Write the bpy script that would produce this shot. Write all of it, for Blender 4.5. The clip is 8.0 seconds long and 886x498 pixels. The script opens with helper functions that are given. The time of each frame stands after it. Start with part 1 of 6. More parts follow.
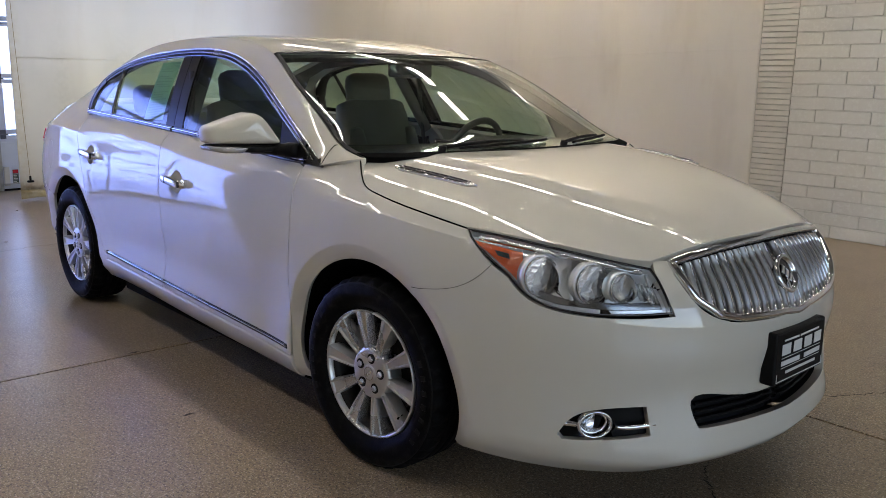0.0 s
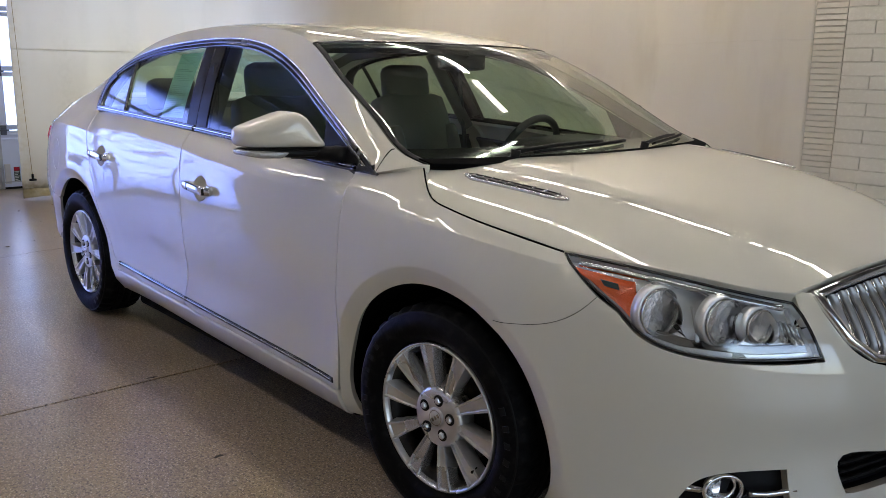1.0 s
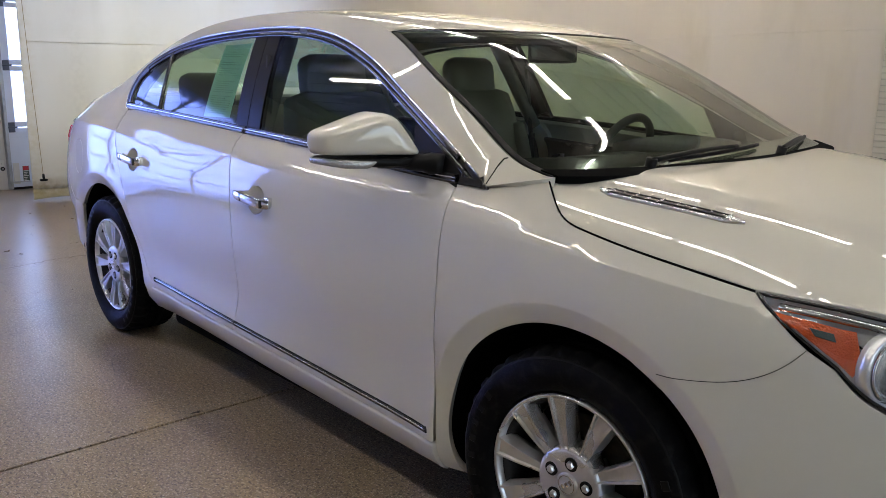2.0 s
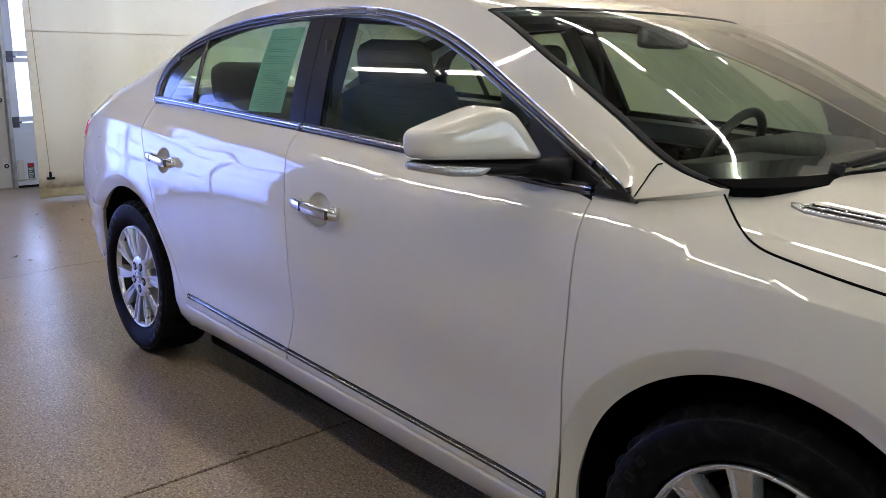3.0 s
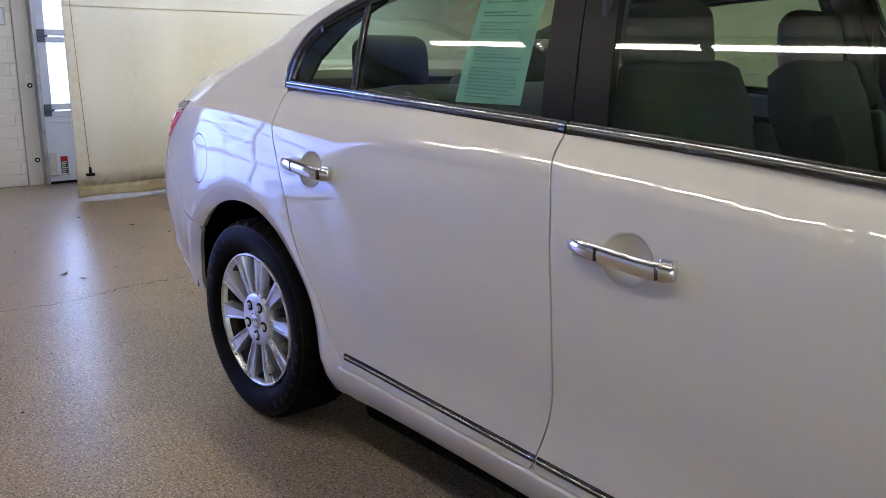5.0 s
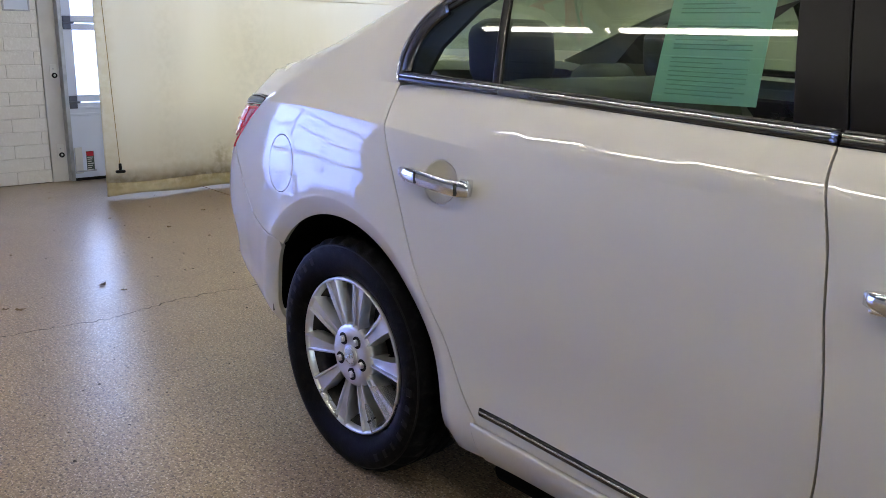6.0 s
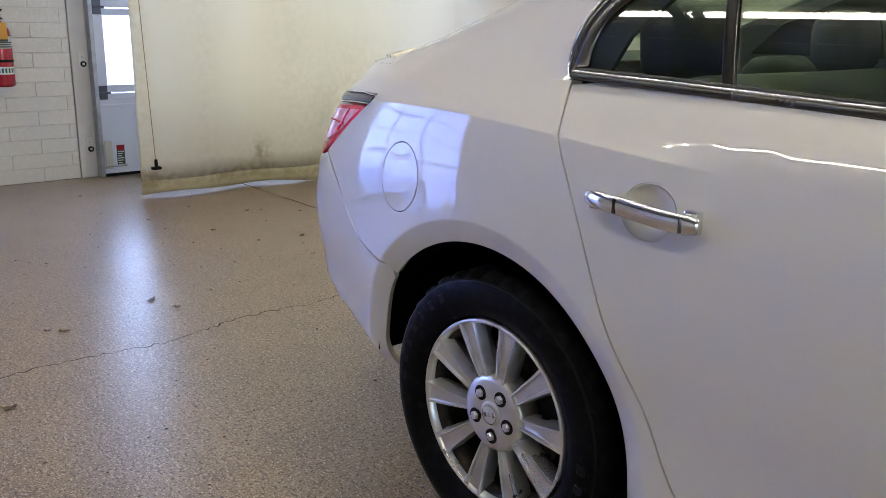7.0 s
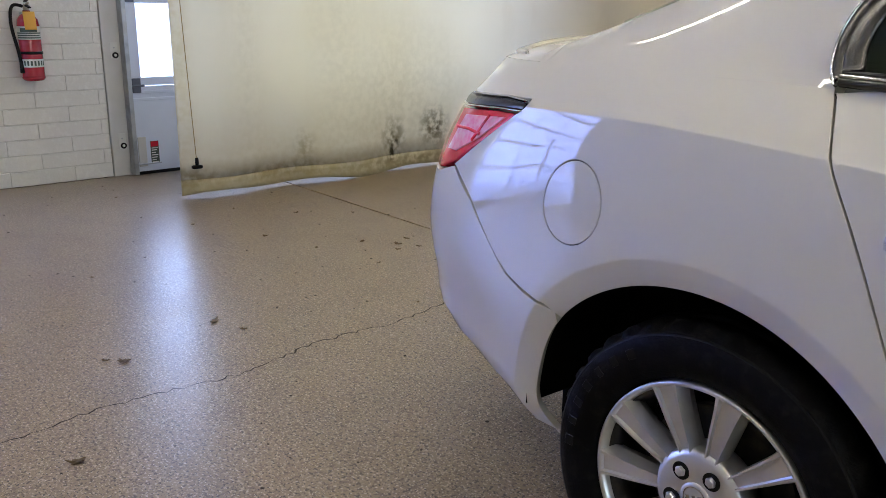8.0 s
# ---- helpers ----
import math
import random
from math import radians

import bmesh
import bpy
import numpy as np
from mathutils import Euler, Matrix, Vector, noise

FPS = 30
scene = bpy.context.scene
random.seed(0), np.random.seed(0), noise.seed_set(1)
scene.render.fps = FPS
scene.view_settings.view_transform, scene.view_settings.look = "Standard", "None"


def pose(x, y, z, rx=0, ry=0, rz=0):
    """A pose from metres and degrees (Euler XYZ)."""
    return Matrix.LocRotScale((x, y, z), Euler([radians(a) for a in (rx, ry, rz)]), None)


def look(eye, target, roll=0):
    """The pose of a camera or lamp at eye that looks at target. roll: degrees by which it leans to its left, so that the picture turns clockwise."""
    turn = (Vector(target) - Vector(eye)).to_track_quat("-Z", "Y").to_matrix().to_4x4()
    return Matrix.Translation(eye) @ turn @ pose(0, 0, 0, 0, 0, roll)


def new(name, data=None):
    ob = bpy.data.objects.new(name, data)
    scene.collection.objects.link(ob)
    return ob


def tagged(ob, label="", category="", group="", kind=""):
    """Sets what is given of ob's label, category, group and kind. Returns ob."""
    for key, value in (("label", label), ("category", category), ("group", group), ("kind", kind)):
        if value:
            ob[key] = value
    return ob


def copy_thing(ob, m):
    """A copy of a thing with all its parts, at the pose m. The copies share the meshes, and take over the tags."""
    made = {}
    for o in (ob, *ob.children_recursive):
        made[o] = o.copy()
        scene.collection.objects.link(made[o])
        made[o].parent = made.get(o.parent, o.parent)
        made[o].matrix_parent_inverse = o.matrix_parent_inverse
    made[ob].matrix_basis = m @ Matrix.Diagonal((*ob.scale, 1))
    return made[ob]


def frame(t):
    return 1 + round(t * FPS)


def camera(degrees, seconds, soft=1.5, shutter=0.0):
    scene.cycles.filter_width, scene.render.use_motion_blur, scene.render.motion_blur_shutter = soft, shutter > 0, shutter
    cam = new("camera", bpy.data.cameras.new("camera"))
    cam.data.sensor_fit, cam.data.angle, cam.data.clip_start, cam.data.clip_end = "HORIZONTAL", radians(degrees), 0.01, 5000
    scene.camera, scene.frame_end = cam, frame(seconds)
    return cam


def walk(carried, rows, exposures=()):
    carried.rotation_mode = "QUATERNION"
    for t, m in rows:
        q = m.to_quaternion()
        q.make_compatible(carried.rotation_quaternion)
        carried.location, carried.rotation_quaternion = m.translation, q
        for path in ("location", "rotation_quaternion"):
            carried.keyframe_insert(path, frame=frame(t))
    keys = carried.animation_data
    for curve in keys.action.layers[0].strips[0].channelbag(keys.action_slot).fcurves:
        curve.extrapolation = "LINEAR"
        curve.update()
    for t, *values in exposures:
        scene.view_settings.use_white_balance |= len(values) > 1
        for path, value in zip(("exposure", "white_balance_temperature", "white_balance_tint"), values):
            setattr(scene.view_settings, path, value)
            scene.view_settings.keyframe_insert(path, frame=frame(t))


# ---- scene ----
cam = camera(56.4, 8.0, soft=.4)
PATH = [
    (0, (3.559, -2.491, 1.320), (2.110, -1.173, 0.917), 1.1),
    (0.5, (3.315, -2.418, 1.328), (1.867, -1.102, 0.914), 1.0),
    (1, (3.092, -2.376, 1.320), (1.645, -1.061, 0.898), 1.0),
    (1.5, (2.817, -2.355, 1.320), (1.371, -1.041, 0.891), 0.95),
    (3, (2.048, -2.244, 1.286), (0.609, -0.930, 0.835), 0.9),
    (3.5, (1.758, -2.225, 1.274), (0.321, -0.910, 0.820), 0.95),
    (4, (1.498, -2.205, 1.259), (0.063, -0.891, 0.797), 0.95),
    (4.5, (1.205, -2.178, 1.247), (-0.230, -0.868, 0.772), 0.9),
    (6, (0.357, -2.128, 1.208), (-1.086, -0.837, 0.706), 1.3),
    (6.5, (0.072, -2.102, 1.203), (-1.372, -0.818, 0.686), 1.4),
    (7, (-0.205, -2.100, 1.198), (-1.653, -0.827, 0.666), 1.4),
    (7.5, (-0.473, -2.114, 1.204), (-1.922, -0.851, 0.654), 1.25),
    (8, (-0.718, -2.112, 1.203), (-2.167, -0.856, 0.636), 1.0),
]
walk(cam, [(t, look(eye, target, roll)) for t, eye, target, roll in PATH], [(0, 2.10, 6400, 15), (3, 2.37, 6370, 14), (3.6, 2.42, 6390, 14), (4.6, 2.40, 6420, 13.5), (6.2, 2.47, 6550, 10), (8, 2.36, 6620, 9.5)])

# ---- daylight ----
world = bpy.data.worlds.new("sky")
scene.world = world
world.use_nodes = True
wn = world.node_tree
sky = wn.nodes.new("ShaderNodeTexSky")
sky.sky_type, sky.sun_disc = "NISHITA", False
sky.sun_elevation, sky.sun_rotation = radians(36), radians(10)
wn.links.new(sky.outputs[0], wn.nodes["Background"].inputs[0])
wn.nodes["Background"].inputs[1].default_value = 0.15
sun = new("sun", bpy.data.lights.new("sun", "SUN"))
sun.data.energy, sun.data.angle, sun.data.color = 2.0, radians(0.5), (1.0, .95, .88)
sun.matrix_world = look((2, 12, 9), (0, 0, 0))


# ---- materials ----
def material(name, colour, rough=.5, metal=0.0, spots=(), bump=0.0, bump_scale=60.0, rough_vary=0.0, coat=0.0, per_object=0.0, spec=.5, stretch=(1, 1, 1)):
    """A surface. spots: (scale, colour, share, softness, detail) layers of noise over the base colour."""
    m = bpy.data.materials.new(name)
    m.use_nodes = True
    t = m.node_tree
    n, link = t.nodes, t.links.new
    b = n["Principled BSDF"]
    b.inputs["Roughness"].default_value, b.inputs["Metallic"].default_value = rough, metal
    b.inputs["Specular IOR Level"].default_value = spec
    b.inputs["Coat Weight"].default_value, b.inputs["Coat Roughness"].default_value = coat, .02
    mapping = n.new("ShaderNodeMapping")
    mapping.inputs["Scale"].default_value = stretch
    geo = n.new("ShaderNodeNewGeometry")
    link(geo.outputs["Position"], mapping.inputs["Vector"])
    col = n.new("ShaderNodeRGB")
    col.outputs[0].default_value = (*colour, 1)
    now = col.outputs[0]
    for scale, other, share, soft, detail in spots:
        no = n.new("ShaderNodeTexNoise")
        no.inputs["Scale"].default_value, no.inputs["Detail"].default_value = scale, detail
        link(mapping.outputs[0], no.inputs["Vector"])
        ramp = n.new("ShaderNodeMapRange")
        ramp.inputs["From Min"].default_value, ramp.inputs["From Max"].default_value = share - soft, share + soft
        link(no.outputs["Fac"], ramp.inputs["Value"])
        mix = n.new("ShaderNodeMix")
        mix.data_type = "RGBA"
        link(ramp.outputs[0], mix.inputs[0])
        link(now, mix.inputs[6])
        mix.inputs[7].default_value = (*other, 1)
        now = mix.outputs[2]
    if per_object:
        info = n.new("ShaderNodeObjectInfo")
        hsv = n.new("ShaderNodeHueSaturation")
        ramp = n.new("ShaderNodeMapRange")
        ramp.inputs["To Min"].default_value, ramp.inputs["To Max"].default_value = 1 - per_object, 1 + per_object
        link(info.outputs["Random"], ramp.inputs["Value"])
        link(ramp.outputs[0], hsv.inputs["Value"])
        link(now, hsv.inputs["Color"])
        now = hsv.outputs[0]
    link(now, b.inputs["Base Color"])
    if bump:
        no = n.new("ShaderNodeTexNoise")
        no.inputs["Scale"].default_value, no.inputs["Detail"].default_value = bump_scale, 4
        link(mapping.outputs[0], no.inputs["Vector"])
        bu = n.new("ShaderNodeBump")
        bu.inputs["Strength"].default_value, bu.inputs["Distance"].default_value = bump, .01
        link(no.outputs["Fac"], bu.inputs["Height"])
        link(bu.outputs[0], b.inputs["Normal"])
    if rough_vary:
        no = n.new("ShaderNodeTexNoise")
        no.inputs["Scale"].default_value, no.inputs["Detail"].default_value = 3.0, 5
        link(mapping.outputs[0], no.inputs["Vector"])
        ramp = n.new("ShaderNodeMapRange")
        ramp.inputs["From Min"].default_value, ramp.inputs["From Max"].default_value = .3, .7
        ramp.inputs["To Min"].default_value, ramp.inputs["To Max"].default_value = max(rough - rough_vary, .02), rough + rough_vary
        link(no.outputs["Fac"], ramp.inputs["Value"])
        link(ramp.outputs[0], b.inputs["Roughness"])
    return m


def stained(m, places):
    """Adds soiled patches: (centre, half sizes, colour, strength), broken up by noise."""
    t = m.node_tree
    n, link = t.nodes, t.links.new
    b = n["Principled BSDF"]
    geo = n.new("ShaderNodeNewGeometry")
    fine = n.new("ShaderNodeTexNoise")
    fine.inputs["Scale"].default_value, fine.inputs["Detail"].default_value = 22, 6
    link(geo.outputs["Position"], fine.inputs["Vector"])
    for centre, size, colour, strength in places:
        off = n.new("ShaderNodeVectorMath")
        off.operation = "SUBTRACT"
        off.inputs[1].default_value = centre
        link(geo.outputs["Position"], off.inputs[0])
        div = n.new("ShaderNodeVectorMath")
        div.operation = "DIVIDE"
        div.inputs[1].default_value = size
        link(off.outputs[0], div.inputs[0])
        far = n.new("ShaderNodeVectorMath")
        far.operation = "LENGTH"
        link(div.outputs[0], far.inputs[0])
        fall = n.new("ShaderNodeMapRange")
        fall.inputs["From Min"].default_value, fall.inputs["From Max"].default_value = 1.0, .15
        fall.inputs["To Max"].default_value = strength
        link(far.outputs["Value"], fall.inputs["Value"])
        grain = n.new("ShaderNodeMapRange")
        grain.inputs["From Min"].default_value, grain.inputs["From Max"].default_value = .38, .62
        link(fine.outputs["Fac"], grain.inputs["Value"])
        mul = n.new("ShaderNodeMath")
        mul.operation = "MULTIPLY"
        link(fall.outputs[0], mul.inputs[0])
        if max(size) > 2:
            # old yellowing is even
            mul.inputs[1].default_value = 1.0
        else:
            link(grain.outputs[0], mul.inputs[1])
        mix = n.new("ShaderNodeMix")
        mix.data_type = "RGBA"
        link(mul.outputs[0], mix.inputs[0])
        link(b.inputs["Base Color"].links[0].from_socket, mix.inputs[6])
        mix.inputs[7].default_value = (*colour, 1)
        link(mix.outputs[2], b.inputs["Base Color"])
    return m


def glass(name, tint, ior=1.5, rough=0.0):
    """A thin pane: tinted see-through with a mirror sheen by Fresnel."""
    m = bpy.data.materials.new(name)
    m.use_nodes = True
    t = m.node_tree
    t.nodes.clear()
    out, mix = t.nodes.new("ShaderNodeOutputMaterial"), t.nodes.new("ShaderNodeMixShader")
    clear, gloss, fres = t.nodes.new("ShaderNodeBsdfTransparent"), t.nodes.new("ShaderNodeBsdfGlossy"), t.nodes.new("ShaderNodeLayerWeight")
    steep, sheen = t.nodes.new("ShaderNodeMath"), t.nodes.new("ShaderNodeMapRange")
    steep.operation = "POWER"
    steep.inputs[1].default_value = 5
    sheen.inputs["To Min"].default_value = 2 * ((ior - 1) / (ior + 1)) ** 2
    clear.inputs[0].default_value = (*tint, 1)
    gloss.inputs["Roughness"].default_value = rough
    t.links.new(fres.outputs["Facing"], steep.inputs[0])
    t.links.new(steep.outputs[0], sheen.inputs["Value"])
    t.links.new(sheen.outputs[0], mix.inputs[0])
    t.links.new(clear.outputs[0], mix.inputs[1])
    t.links.new(gloss.outputs[0], mix.inputs[2])
    t.links.new(mix.outputs[0], out.inputs[0])
    return m


def glow(name, colour, strength):
    m = bpy.data.materials.new(name)
    m.use_nodes = True
    b = m.node_tree.nodes["Principled BSDF"]
    b.inputs["Base Color"].default_value = (*colour, 1)
    b.inputs["Emission Color"].default_value = (*colour, 1)
    b.inputs["Emission Strength"].default_value = strength
    return m


PAINT = material("pearl white paint", (.565, .535, .455), .55, .06, coat=1.0, spots=[(900, (.605, .575, .495), .5, .2, 2)], spec=.25)
PAINT.node_tree.nodes["Principled BSDF"].inputs["Coat IOR"].default_value = 1.65
CHROME = material("chrome", (.78, .78, .79), .07, 1.0, rough_vary=.03)
SATIN = material("satin chrome", (.55, .54, .53), .25, 1.0)
GREY_TRIM = material("grey satin trim", (.10, .097, .094), .24, 1.0, rough_vary=.06)
GRILLE_GREY = material("grey grille bars", (.36, .36, .36), .48, 1.0, rough_vary=.06)
DARK_CHROME = material("dark chrome", (.22, .215, .21), .16, 1.0)
LAMP_SILVER = material("lamp silver", (.82, .82, .82), .26, .6, bump=.15, bump_scale=70)
ALLOY = material("silver alloy", (.60, .59, .575), .30, .75, spots=[(14, (.48, .47, .45), .6, .12, 4)], rough_vary=.08)
RUBBER = material("tyre rubber", (.0025, .0025, .003), .62, spots=[(40, (.010, .009, .0085), .62, .1, 5)], bump=.15, bump_scale=220, spec=.08)
LETTER = material("raised rubber", (.006, .006, .006), .42, spec=.12)
BLACK = material("black plastic", (.005, .005, .0055), .45, bump=.08, bump_scale=500, spec=.15)
GLOSS_BLACK = material("gloss black trim", (.012, .011, .012), .12, coat=.25)
# near black, for the underbody and for pieces that stand in for shade
DARK = material("underbody and shade black", (.003, .003, .003), .95, spec=.05)
# disc and barrel steel, blackened to carry the shade behind the spokes
STEEL = material("darkened wheel steel", (.016, .015, .014), .6, .4, spots=[(30, (.05, .04, .03), .58, .1, 4)])
SIDE_GLASS = glass("tinted side glass", (.50, .63, .51))
SCREEN_GLASS = glass("windscreen glass", (.78, .88, .78))
LENS = glass("clear lamp lens", (.9, .92, .93))
RED_LENS = material("red lamp lens", (.70, .004, .03), .08, coat=.35, spots=[(60, (.80, .010, .05), .5, .2, 2)], spec=.3)
AMBER = material("amber reflector", (.72, .10, .015), .22, coat=1.0, bump=.4, bump_scale=260)
REFLECTOR = material("lamp reflector", (.84, .84, .85), .12, 1.0, bump=.25, bump_scale=70)
INDICATOR = material("clear indicator lens", (.42, .42, .42), .22, .6, bump=.35, bump_scale=120, coat=1.0)
LAMP_GREY = material("lamp housing", (.35, .36, .38), .25, .7)
LEATHER = material("grey beige leather", (.15, .132, .108), .5, spots=[(6, (.125, .11, .09), .55, .2, 4)], bump=.2, bump_scale=240)
DASH = material("dark dashboard", (.016, .015, .014), .6, bump=.2, bump_scale=400)
CARPET = material("dark carpet", (.03, .028, .026), .95, bump=.4, bump_scale=500)
TRIM_BEIGE = material("pale interior trim", (.13, .117, .098), .7)
PAPER = material("pale green paper", (.58, .84, .77), .7, spots=[(5, (.53, .78, .71), .5, .2, 3)])
PALE_INK = material("grey green print", (.43, .64, .58), .8)
DARK_LEATHER = material("dark charcoal leather", (.048, .043, .038), .5, bump=.2, bump_scale=240)
PILLAR_BLACK = material("satin black pillar cover", (.008, .007, .007), .34, spec=.13, rough_vary=.08)
# paler red: a window's reflection is put into the inner lens colour
PINK_LENS = material("pale red lens with reflection", (.92, .22, .36), .10, coat=.6, spots=[(60, (.95, .42, .52), .5, .15, 2)], spec=.4)
INK = material("dark print", (.05, .07, .06), .8)
WHITE_INK = material("white print", (.66, .66, .64), .5)
FLOOR = material("ground sealed concrete", (.325, .243, .142), .32, spec=.6, spots=[
    (.7, (.25, .182, .108), .5, .22, 4), (2.2, (.26, .188, .113), .52, .25, 4), (5, (.22, .160, .098), .60, .12, 5), (100, (.46, .36, .25), .61, .04, 1), (85, (.10, .071, .048), .62, .04, 1), (46, (.19, .135, .088), .62, .05, 2), (150, (.62, .54, .43), .66, .03, 1), (170, (.05, .036, .027), .645, .03, 1)], rough_vary=.02, bump=.04, bump_scale=95)
GROUT = material("joint filler", (.045, .038, .032), .8)
CRACK = material("hairline crack", (.045, .034, .025), .9)
CANVAS = material("cream canvas curtain", (.83, .79, .71), .85, spots=[(1.1, (.78, .74, .66), .5, .2, 4), (5, (.75, .705, .62), .66, .12, 5)], bump=.12, bump_scale=420, stretch=(1.0, 1.0, .25))
CANVAS_DIRT = material("soiled canvas hem", (.70, .63, .46), .9, spots=[(9, (.50, .43, .29), .53, .14, 6), (3, (.40, .35, .25), .56, .12, 5)], bump=.15, bump_scale=300)
SOIL = [((-5.6, 1.2, .8), (.6, 3.0, 2.6), (.60, .51, .31), .75), ((-5.6, 2.02, .30), (.3, .17, .20), (.10, .075, .045), .95), ((-5.6, 1.62, .24), (.3, .15, .20), (.13, .10, .06), .8), ((-5.6, 1.61, .14), (.3, .035, .09), (.01, .01, .01), 1.6), ((-5.6, 1.65, .21), (.3, .035, .03), (.01, .01, .01), 1.5), ((-5.6, .86, .25), (.3, .10, .15), (.28, .22, .13), .6), ((-5.6, .72, .11), (.3, .55, .07), (.27, .20, .10), .6),
        ((-5.6, 1.8, .07), (.3, 1.0, .07), (.16, .12, .07), .7), ((-5.65, .05, .12), (.3, .30, .10), (.33, .25, .12), .5), ((-5.6, 1.7, .55), (.3, .8, .7), (.34, .27, .15), .20), ((-5.6, 1.1, 1.0), (.3, .25, .9), (.46, .40, .27), .2), ((-5.6, .45, .9), (.3, .16, 1.2), (.48, .41, .26), .18), ((-5.6, .0, 1.0), (.3, .10, 1.6), (.55, .44, .22), .35), ((-5.6, 1.0, .0), (.4, 1.6, .5), (.52, .41, .20), .35)]
stained(CANVAS, SOIL)
stained(CANVAS_DIRT, SOIL)
FIBREGLASS = material("translucent fibreglass panel", (.66, .72, .92), .5, spots=[(3, (.61, .67, .87), .5, .2, 4)], bump=.08)
for cloth_material in (CANVAS, CANVAS_DIRT, FIBREGLASS):
    # thin cloth lets part of the light behind it through
    t = cloth_material.node_tree
    b = t.nodes["Principled BSDF"]
    through_cloth, mix = t.nodes.new("ShaderNodeBsdfTranslucent"), t.nodes.new("ShaderNodeMixShader")
    mix.inputs[0].default_value = .75 if cloth_material is FIBREGLASS else .66
    t.links.new(b.inputs["Base Color"].links[0].from_socket, through_cloth.inputs[0])
    t.links.new(b.outputs[0], mix.inputs[1])
    t.links.new(through_cloth.outputs[0], mix.inputs[2])
    t.links.new(mix.outputs[0], t.nodes["Material Output"].inputs[0])
WALL_PAINT = material("white painted brick", (.70, .68, .645), .55, spots=[(2.2, (.65, .63, .59), .55, .15, 5), (35, (.73, .715, .68), .6, .1, 3)], bump=.2, bump_scale=60, per_object=.015)
MORTAR = material("painted mortar", (.62, .60, .565), .8, spots=[(12, (.52, .505, .475), .6, .1, 4)], bump=.3, bump_scale=120)
SLAT = material("ribbed white steel", (.72, .69, .64), .5, spots=[(4, (.66, .63, .58), .55, .15, 4)], per_object=.04)
WHITE_METAL = material("white door panel", (.60, .65, .76), .4, spots=[(3, (.55, .60, .71), .55, .15, 4)], bump=.06, bump_scale=200)
JAMB = material("painted steel jamb", (.56, .55, .53), .5, spots=[(5, (.50, .49, .47), .55, .15, 4)])
HINGE = material("dark zinc hinge", (.10, .11, .14), .4, .7)
GALV = material("galvanised track", (.42, .44, .47), .35, .8, spots=[(18, (.33, .35, .38), .55, .1, 4)])
PANE = glass("door pane", (.92, .95, .97))
RED_PAINT = material("extinguisher red", (.40, .010, .025), .25, coat=.6, spots=[(20, (.33, .010, .02), .6, .15, 3)])
YELLOW_TAG = material("orange tag", (.75, .38, .06), .6)
BRASS = material("valve brass", (.45, .40, .30), .3, 1.0)
ROOM_WALL = material("cream room wall", (.60, .585, .55), .7, spots=[(1.5, (.55, .535, .50), .5, .2, 4)], bump=.08)
CEILING = material("grey steel ceiling", (.23, .225, .215), .7, spots=[(2, (.18, .176, .168), .5, .2, 4)])
TUBE = glow("fluorescent tube", (1.0, .96, .85), 8.0)
FIXTURE = material("white lamp housing", (.60, .60, .58), .4)
LEAF = material("dry leaf", (.17, .115, .055), .8, spots=[(60, (.10, .065, .03), .5, .2, 3)])
ASPHALT = material("yard asphalt", (.12, .12, .125), .9, spots=[(3, (.09, .09, .095), .5, .2, 4)], bump=.3)
# blue glow, tinted so the daylight colours the floor's sheen
OUTDOOR_GLOW = glow("blue daylight glow", (.46, .60, 1.0), 1.75)
GRIT = material("dark grit", (.05, .04, .03), .9)
CORD = material("cord", (.30, .20, .07), .8)


# ---- the shape of the car: x forward, right side at minus y, wheel axles at x = +-AXLE ----
AXLE, HUB, TYRE_R = 1.4185, 0.335, 0.335


def spline_weights(at, knots):
    """Natural cubic spline through the knots, as a matrix that maps knot values to values."""
    at, k = np.atleast_1d(np.asarray(at, float)), np.asarray(knots, float)
    n, h = len(k), np.diff(k)
    a, b = np.zeros((n, n)), np.zeros((n, n))
    a[0, 0] = a[-1, -1] = 1
    for i in range(1, n - 1):
        a[i, i - 1], a[i, i], a[i, i + 1] = h[i - 1], 2 * (h[i - 1] + h[i]), h[i]
        b[i, i - 1], b[i, i], b[i, i + 1] = 6 / h[i - 1], -6 / h[i - 1] - 6 / h[i], 6 / h[i]
    second = np.linalg.solve(a, b)
    at = np.clip(at, k[0], k[-1])
    j = np.clip(np.searchsorted(k, at, side="right") - 1, 0, n - 2)
    hj, lo, hi = h[j], at - k[j], k[j + 1] - at
    eye = np.eye(n)
    return (second[j] * (hi ** 3 / (6 * hj) - hj * hi / 6)[:, None] + second[j + 1] * (lo ** 3 / (6 * hj) - hj * lo / 6)[:, None]
            + eye[j] * (hi / hj)[:, None] + eye[j + 1] * (lo / hj)[:, None])


def spline(at, knots, values):
    return spline_weights(at, knots) @ np.asarray(values, float)


def corner_table(rows, length, width):
    """The plan of a rounded corner: arc length, share of the length, share of the width."""
    p = np.array(rows, float)
    s0 = np.concatenate([[0], np.cumsum(np.hypot(*(np.diff(p, axis=0) * (length, width)).T))])
    s = np.linspace(0, s0[-1], 160)
    q = np.stack([spline(s, s0, p[:, 0]), spline(s, s0, p[:, 1])], 1)
    s = np.concatenate([[0], np.cumsum(np.hypot(*(np.diff(q, axis=0) * (length, width)).T))])
    return s, q[:, 0], q[:, 1]


